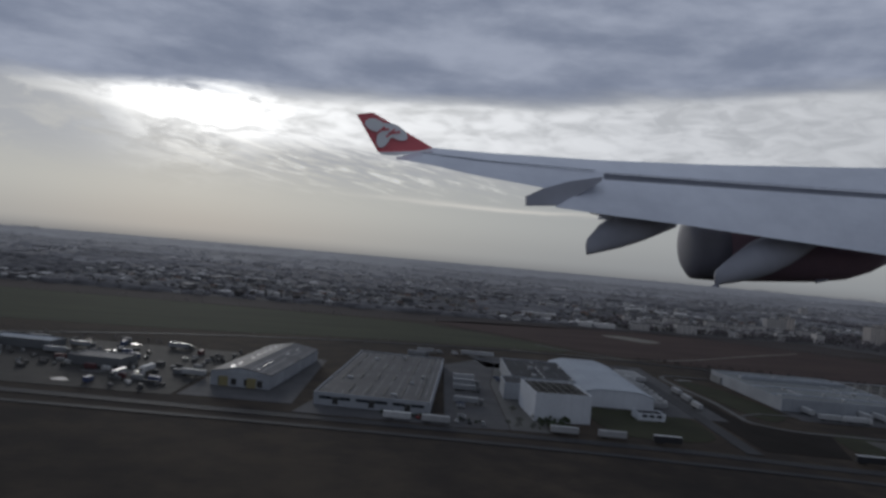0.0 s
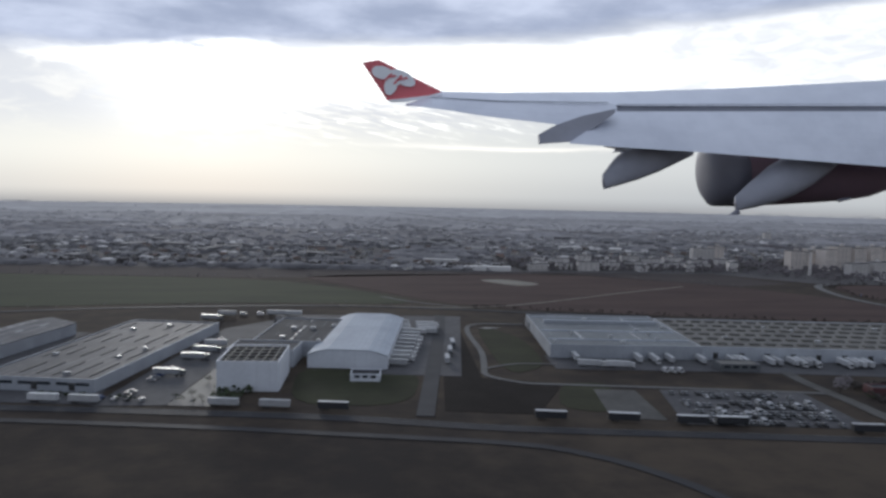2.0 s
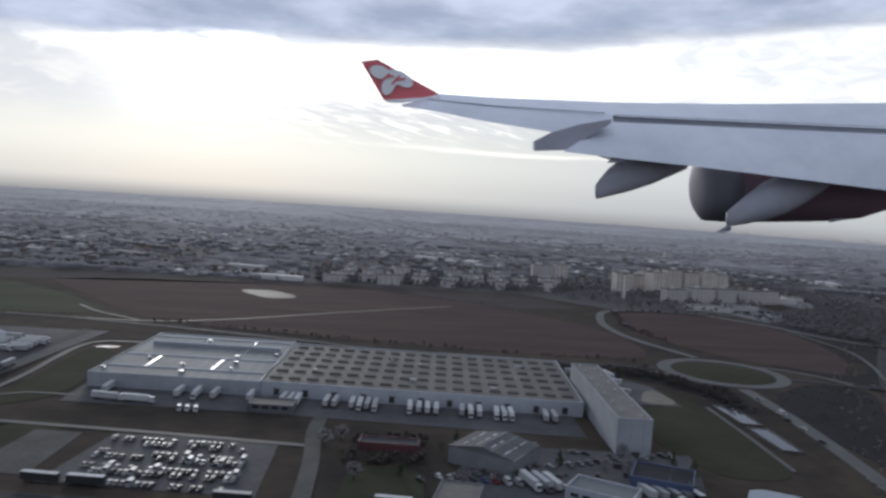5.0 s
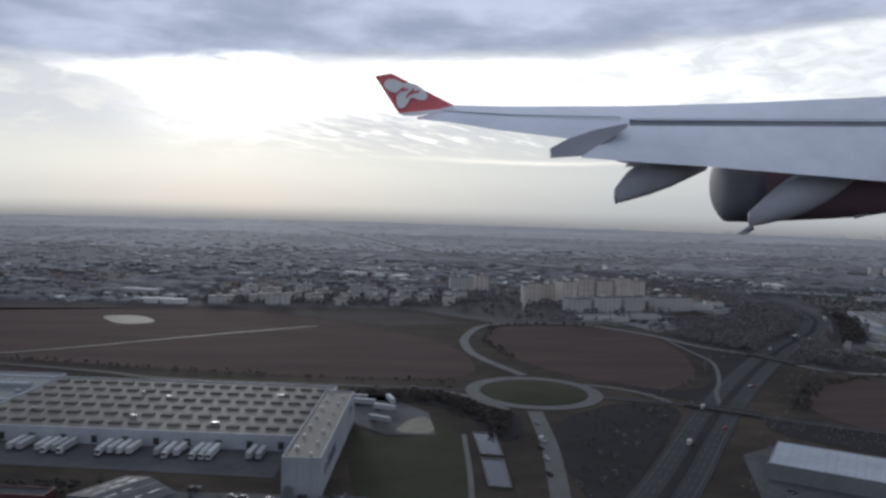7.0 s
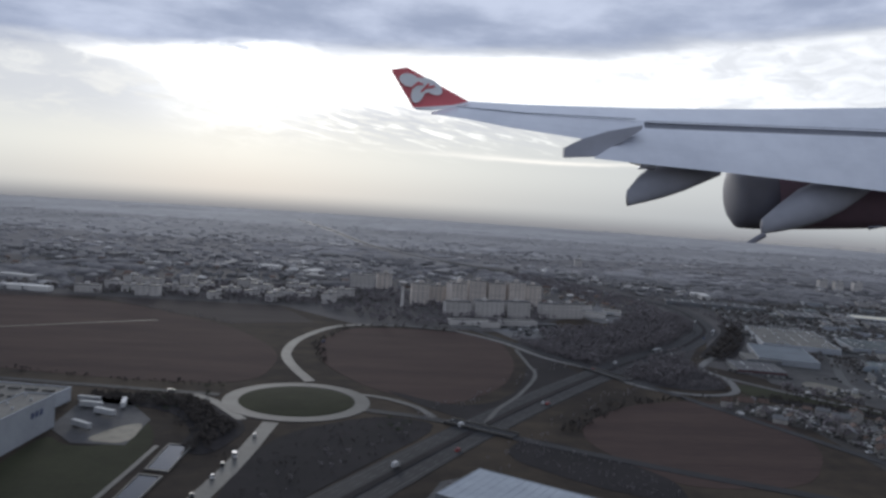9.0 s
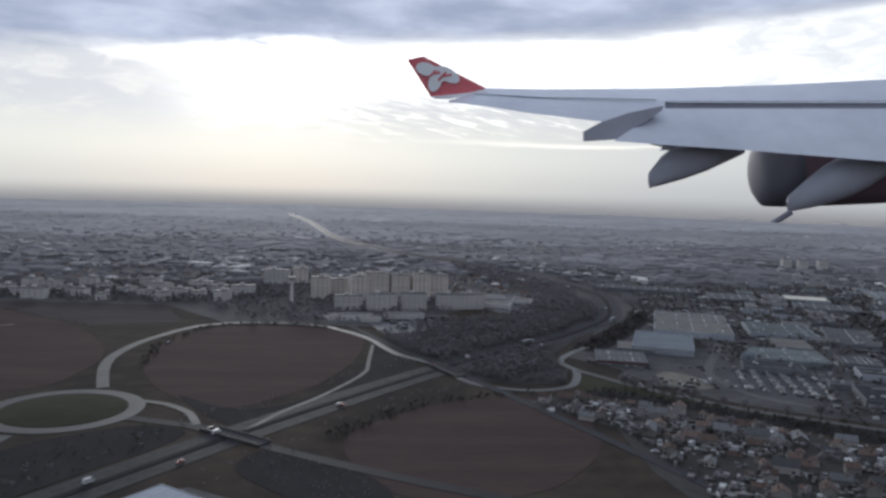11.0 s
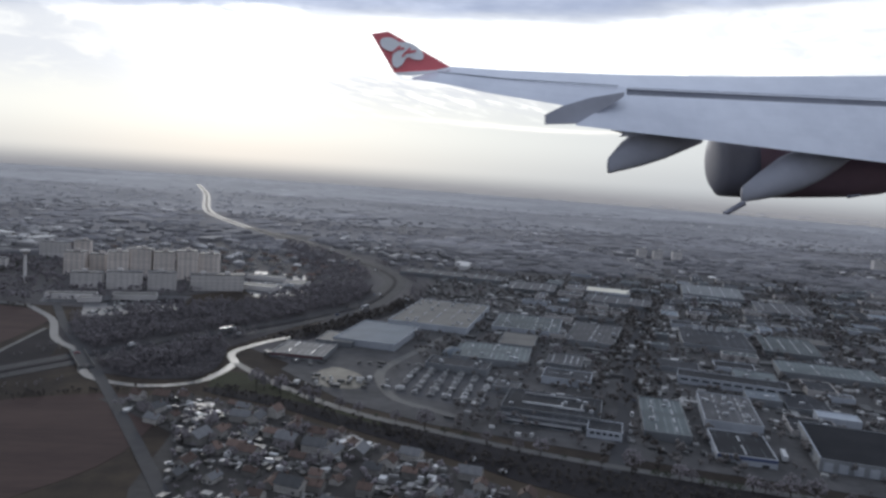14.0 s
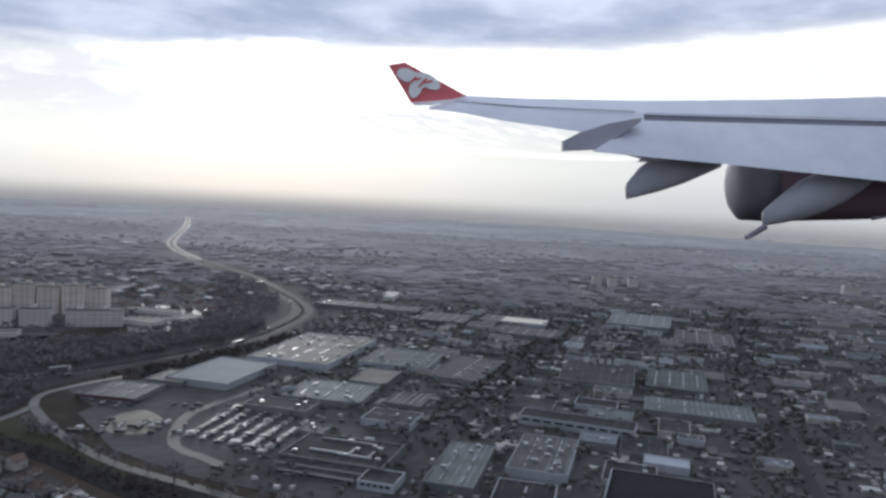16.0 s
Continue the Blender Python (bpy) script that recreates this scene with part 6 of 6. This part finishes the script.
for x, y in ((185, 336), (276, 313), (306, 307), (334, 300), (350, 297), (402, 281), (458, 276)):   # trailers along the frontage road
    park(DARK_TRAILER, x, y - 2, 77, rng)
line_up(LORRIES[2:], 60, 360, 78, 356, 2, 77, rng, 1)
line_up(CARS, 70, 366, 100, 358, 6, -12, rng, 0.9)
line_up(CARS, 92, 368, 120, 500, 26, 74, rng, 0.6)
line_up(LORRIES, 104, 405, 120, 480, 5, 76, rng, 0.8)
line_up(CARS, 132, 350, 150, 560, 20, 70, rng, 0.35)

line_up(MIX, 470, 300, 590, 330, 26, 30, rng, 0.7)
line_up(MIX, 480, 262, 580, 240, 22, 10, rng, 0.7)
line_up(MIX, 500, 345, 585, 322, 18, 60, rng, 0.6)
for x, y, a in ((603, 487, 75), (607, 476, 74), (618, 462, 62), (613, 438, 55), (622, 480, 10)):
    park(LORRIES[2:], x, y, a, rng)
line_up(MIX, 770, 300, 800, 345, 12, 30, rng, 0.6)


def car_rows(name, rows, rot, label, fill=0.85):
    """Rows of cars too far off to tell apart: bodies with narrower cabins, joined."""
    m = Mesh()
    for x0, y0, x1, y1, n in rows:
        for i in range(n):
            if rng.random() > fill:
                continue
            k = i / max(1, n - 1)
            x, y, a = x0 + (x1 - x0) * k + rng.uniform(-0.4, 0.4), y0 + (y1 - y0) * k + rng.uniform(-0.4, 0.4), radians(rot + rng.uniform(-3, 3))
            L, h = (4.3, 0.75) if rng.random() < 0.85 else (6.0, 1.6)
            m.box(x, y, 0.5, 1.8, L, h, a).box(x, y, 0.5 + h, 1.5, L * 0.55, 0.55, a, 0.15)
            BLOCKS.append((x, y, 2.0))
    sheet(name, m, M["parked"], label, "stuff", "cars")


car_rows("parked_cars", [(1166 + k * 9.4, 556 - k * 5.8, 1188 + k * 9.4, 621 - k * 6.2, 25) for k in range(6)], 71, "rows of parked cars on an estate car park", 0.85)
car_rows("parked_cars", [(914 + k * 2, 766 + k * 13, 934 + k * 10, 780 + k * 13, 8 + 2 * k) for k in range(5)], 25, "rows of parked cars below the tower blocks", 0.6)
car_rows("parked_cars", [(1052, 900, 1090, 915, 12), (1030, 960, 1080, 975, 16), (1020, 1030, 1075, 1040, 16), (1075, 642, 1098, 620, 10)], -20, "parked cars on a wet lot", 0.8)
line_up(FAR, 1290, 470, 1370, 650, 30, -22, rng, 0.5)
line_up(FAR, 1528, 480, 1612, 680, 24, -22, rng, 0.4)
for i in range(80):
    x, y = rng.uniform(1000, 1290), rng.uniform(300, 530)
    if inside(x, y, [(990, 520), (1035, 533), (1085, 508), (1130, 468), (1175, 430), (1210, 388), (1250, 310), (1240, 255), (1065, 255), (1048, 400), (1042, 470)]) and free(x, y, 1.5):
        park(FAR, x, y, rng.uniform(0, 360), rng)
for i in range(60):
    x, y = rng.uniform(1190, 1750), rng.uniform(420, 1000)
    if free(x, y, 2):
        park(FAR + FAR_LORRIES[:2], x, y, -23 + rng.choice((0, 90)), rng)
line = curve(MOTORWAY, 10.0)
for i in range(18, 150, 4):  # traffic, built standing
    for shift in (-9.6, -6.6, 3.7, 6.6, 9.6):
        if i + 1 < len(line) and rng.random() < 0.16:
            t = (line[i + 1] - line[i]).normalized()
            p = line[i] + Vector((-t.y, t.x, 0)) * shift
            copy_thing(rng.choice(FAR_CARS + FAR_VANS + FAR_LORRIES[2:3]), at(p.x, p.y, math.degrees(math.atan2(t.y, t.x)) + (90 if shift > 0 else -90), 0.3))
for x, y, a in ((690, 388, 10), (694, 400, 10), (688, 372, 12), (683, 350, 12), (700, 432, 8), (640, 519, 95), (810, 468, 110), (730, 700, -25), (1110, 536, 50), (1088, 562, 35)):
    park(CARS + VANS, x, y, a, rng)
line_up(LORRIES[2:], 1062, 940, 1085, 950, 4, 60, rng, 0.8)
for i, p in enumerate(CARS + VANS + LORRIES + FAR_CARS + FAR_VANS + FAR_LORRIES + DARK_TRAILER):
    p.matrix_basis = at(478 + i * 4.4, 303 - i * 1.1, 10, 0.3) @ Matrix.Diagonal((S, S, S, 1))

# ---------------------------------------------------------------- depot west of the first warehouse


def container(paint, label):
    ob = thing("container", 0, -480, 0, label, "container", "containers")
    part("box", Mesh().box(0, 0, 0, 2.4, 6.1, 2.5), paint, ob)
    for i in range(4):
        part("rib", Mesh().box(1.22, -2.4 + i * 1.6, 0.1, 0.08, 0.25, 2.3), paint, ob)
    part("door", Mesh().box(0, -3.07, 0.1, 2.2, 0.08, 2.3), paint, ob)
    return ob


CONTAINERS = [container(M["blue_wall"], "blue shipping container on wet ground"), container(M["grey_wall"], "grey shipping container on wet ground"), container(M["red_wall"], "red shipping container on wet ground")]
rng = random.Random(31)
field("yard", [(-330, 440), (-48, 392), (-20, 540), (-300, 590)], "mud", "muddy wet depot yard", 0.2)
for i in range(16):
    x, y = rng.uniform(-300, -40), rng.uniform(400, 560)
    n = rng.randint(7, 10)
    pts = [(x + rng.uniform(2, 8) * math.cos(6.283 * k / n), y + rng.uniform(2, 6) * math.sin(6.283 * k / n)) for k in range(n)]
    sheet("puddle", Mesh().prism(pts, 0.0, 0.24 + 0.002 * i), M["water"], "shallow rain puddle on a muddy yard")
for i in range(70):
    x, y = rng.uniform(-310, -40), rng.uniform(405, 560)
    if free(x, y, 3):
        park(CONTAINERS + MIX[:4] + LORRIES, x, y, rng.choice((-15, 75)), rng)
for i, p in enumerate(CONTAINERS):
    p.matrix_basis = at(-60 - i * 9, 425 + i * 2, 75, 0.2) @ Matrix.Diagonal((S, S, S, 1))
hall(-95, 470, 30, 22, -15, 5, "grey_wall", "grey_roof", "grey open shed in a depot yard", seed=70)
hall(-150, 520, 40, 18, -15, 5, "grey_wall", "pale_roof", "low pale-roofed shed in a depot yard", seed=71)
hall(-210, 455, 22, 18, -15, 4, "grey_wall", "dark_roof", "small dark shed in a depot yard", seed=72)
thicket("depot_scrub", [(-330, 575), (-48, 545), (-40, 560), (-330, 600)], 120, 1.5, 4, "bare scrub behind a depot yard", seed=73)


def basin(pts, label):
    m = Mesh()
    c = [sum(p[i] for p in pts) / len(pts) for i in (0, 1)]
    inner = [(c[0] + (p[0] - c[0]) * 0.86, c[1] + (p[1] - c[1]) * 0.93) for p in pts]
    n = len(pts)
    vs = [(*p, 0.0) for p in pts] + [(*p, 0.9) for p in pts] + [(*p, 0.9) for p in inner] + [(*p, 0.3) for p in inner]
    fs = []
    for i in range(n):
        j = (i + 1) % n
        fs += [(i, j, n + j, n + i), (n + i, n + j, 2 * n + j, 2 * n + i), (2 * n + i, 2 * n + j, 3 * n + j, 3 * n + i)]
    ob = thing("settling_basin", 0, 0, 0, label, "basin")
    part("rim", m.add(vs, fs), M["pale_road"], ob)
    part("water", Mesh().prism(inner, 0.25, 0.6), M["basin_water"], ob, "still water reflecting the sky")


basin([(660, 417), (672, 414), (668, 377), (657, 380)], "shallow concrete settling basin beside a lawn")
basin([(656, 375), (667, 372), (662, 334), (652, 337)], "shallow concrete settling basin beside a lawn")
road("path", [(655, 414), (648, 360), (640, 310)], 2.5, "pale_road", "pale path beside the basins", 0.34)


def bridge(x, y, rot, length, width, label):
    ob = thing("bridge", x, y, rot, label, "bridge")
    part("deck", Mesh().box(0, 0, 0.35, length, width, 0.6), M["asphalt"], ob)
    for sy in (-1, 1):
        p = part("parapet", Mesh().box(0, sy * (width / 2 - 0.2), 0.95, length, 0.35, 0.9), M["tan_roof"], ob)
        for i in range(9):
            part("post", Mesh().box(-length / 2 + (i + 0.5) * length / 9, sy * (width / 2 - 0.2), 1.85, 0.2, 0.2, 0.35), M["metal"], p)


bridge(824, 455, -38, 44, 9.5, "plain concrete road bridge over the motorway")
bridge(954, 610, -66, 46, 9.5, "plain concrete road bridge over the motorway")
for cx, cy, rx, ry in ((301, 533, 9, 3), (1060, 905, 7, 4), (1050, 985, 8, 5), (915, 800, 6, 4), (932, 812, 7, 4), (1062, 1010, 9, 5)):
    pts = [(cx + rx * (0.8 + 0.3 * math.sin(k * 2.7)) * math.cos(k * 0.628), cy + ry * (0.8 + 0.3 * math.cos(k * 1.9)) * math.sin(k * 0.628)) for k in range(10)]
    sheet("puddle", Mesh().prism(pts, 0.0, 0.3), M["water"], "shallow rain puddle on open ground")
thicket("hedge", [(598, 508), (655, 502), (690, 448), (676, 405), (668, 410), (672, 440), (652, 480), (596, 495)], 800, 2, 4.5, "dense dark hedge beside the roundabout", mat="dark_twigs", seed=40, size=(0.12, 0.24))
thicket("scrub", [(700, 380), (715, 440), (770, 478), (800, 462), (740, 375), (700, 300)], 300, 0.5, 1.6, "rough dark scrub between road and motorway", mat="dark_twigs", seed=41, size=(0.12, 0.24))
thicket("scrub", [(850, 445), (905, 380), (900, 350), (860, 372), (835, 420)], 160, 0.8, 2.4, "rough scrub beside the motorway", seed=42)


def clutter(name, poly, count, lo, hi, top, label, seed, turn, mat="clutter"):
    """Sheds, skips, stacks and parked trailers too small to tell apart."""
    rng = random.Random(seed)
    m = Mesh()
    xs, ys = [p[0] for p in poly], [p[1] for p in poly]
    while count > 0:
        x, y = rng.uniform(min(xs), max(xs)), rng.uniform(min(ys), max(ys))
        count -= 0.1
        if not inside(x, y, poly) or noise.noise((x / 28, y / 28, seed)) < 0.02 or not free(x, y, 0.8):
            continue
        count -= 0.9
        m.box(x, y, 0, rng.uniform(lo, hi), rng.uniform(lo, hi) * 0.6, rng.uniform(1.2, top), radians(turn + rng.choice((0, 90)) + rng.uniform(-8, 8)), 0.04)
    sheet(name, m, M[mat], label, "stuff", "clutter")


clutter("garden_sheds", [(990, 520), (1035, 533), (1085, 508), (1130, 468), (1175, 430), (1210, 388), (1250, 310), (1240, 255), (1065, 255), (1048, 400), (1042, 470)], 1000, 1.3, 6, 2.2, "sheds, caravans and carports among gardens", 51, -25, "garden_clutter")
clutter("yard_clutter", [(1190, 490), (1290, 440), (1520, 380), (1800, 420), (1900, 1150), (1280, 1150), (1200, 800)], 1700, 1.5, 7, 2.2, "skips, stacks and trailers in estate yards", 52, -23)
clutter("yard_clutter", [(1190, 800), (1290, 560), (1560, 430), (1750, 900), (1600, 1150), (1280, 1150)], 700, 3, 16, 3.0, "lean-tos, tanks and low sheds behind workshops", 56, -23)
clutter("yard_clutter", [(470, 262), (560, 235), (600, 330), (500, 350)], 60, 1.2, 4, 2.4, "pallets and skips round small workshops", 53, -20)
clutter("yard_clutter", [(-330, 440), (-48, 400), (-20, 540), (-300, 585)], 260, 1.0, 5, 2.4, "scrap stacks and pallets on a muddy yard", 54, -15)
clutter("yard_clutter", [(1095, 560), (1165, 545), (1180, 625), (1110, 640)], 60, 1.2, 6, 2.0, "heaps and stacks on a sandy plot", 55, -15)
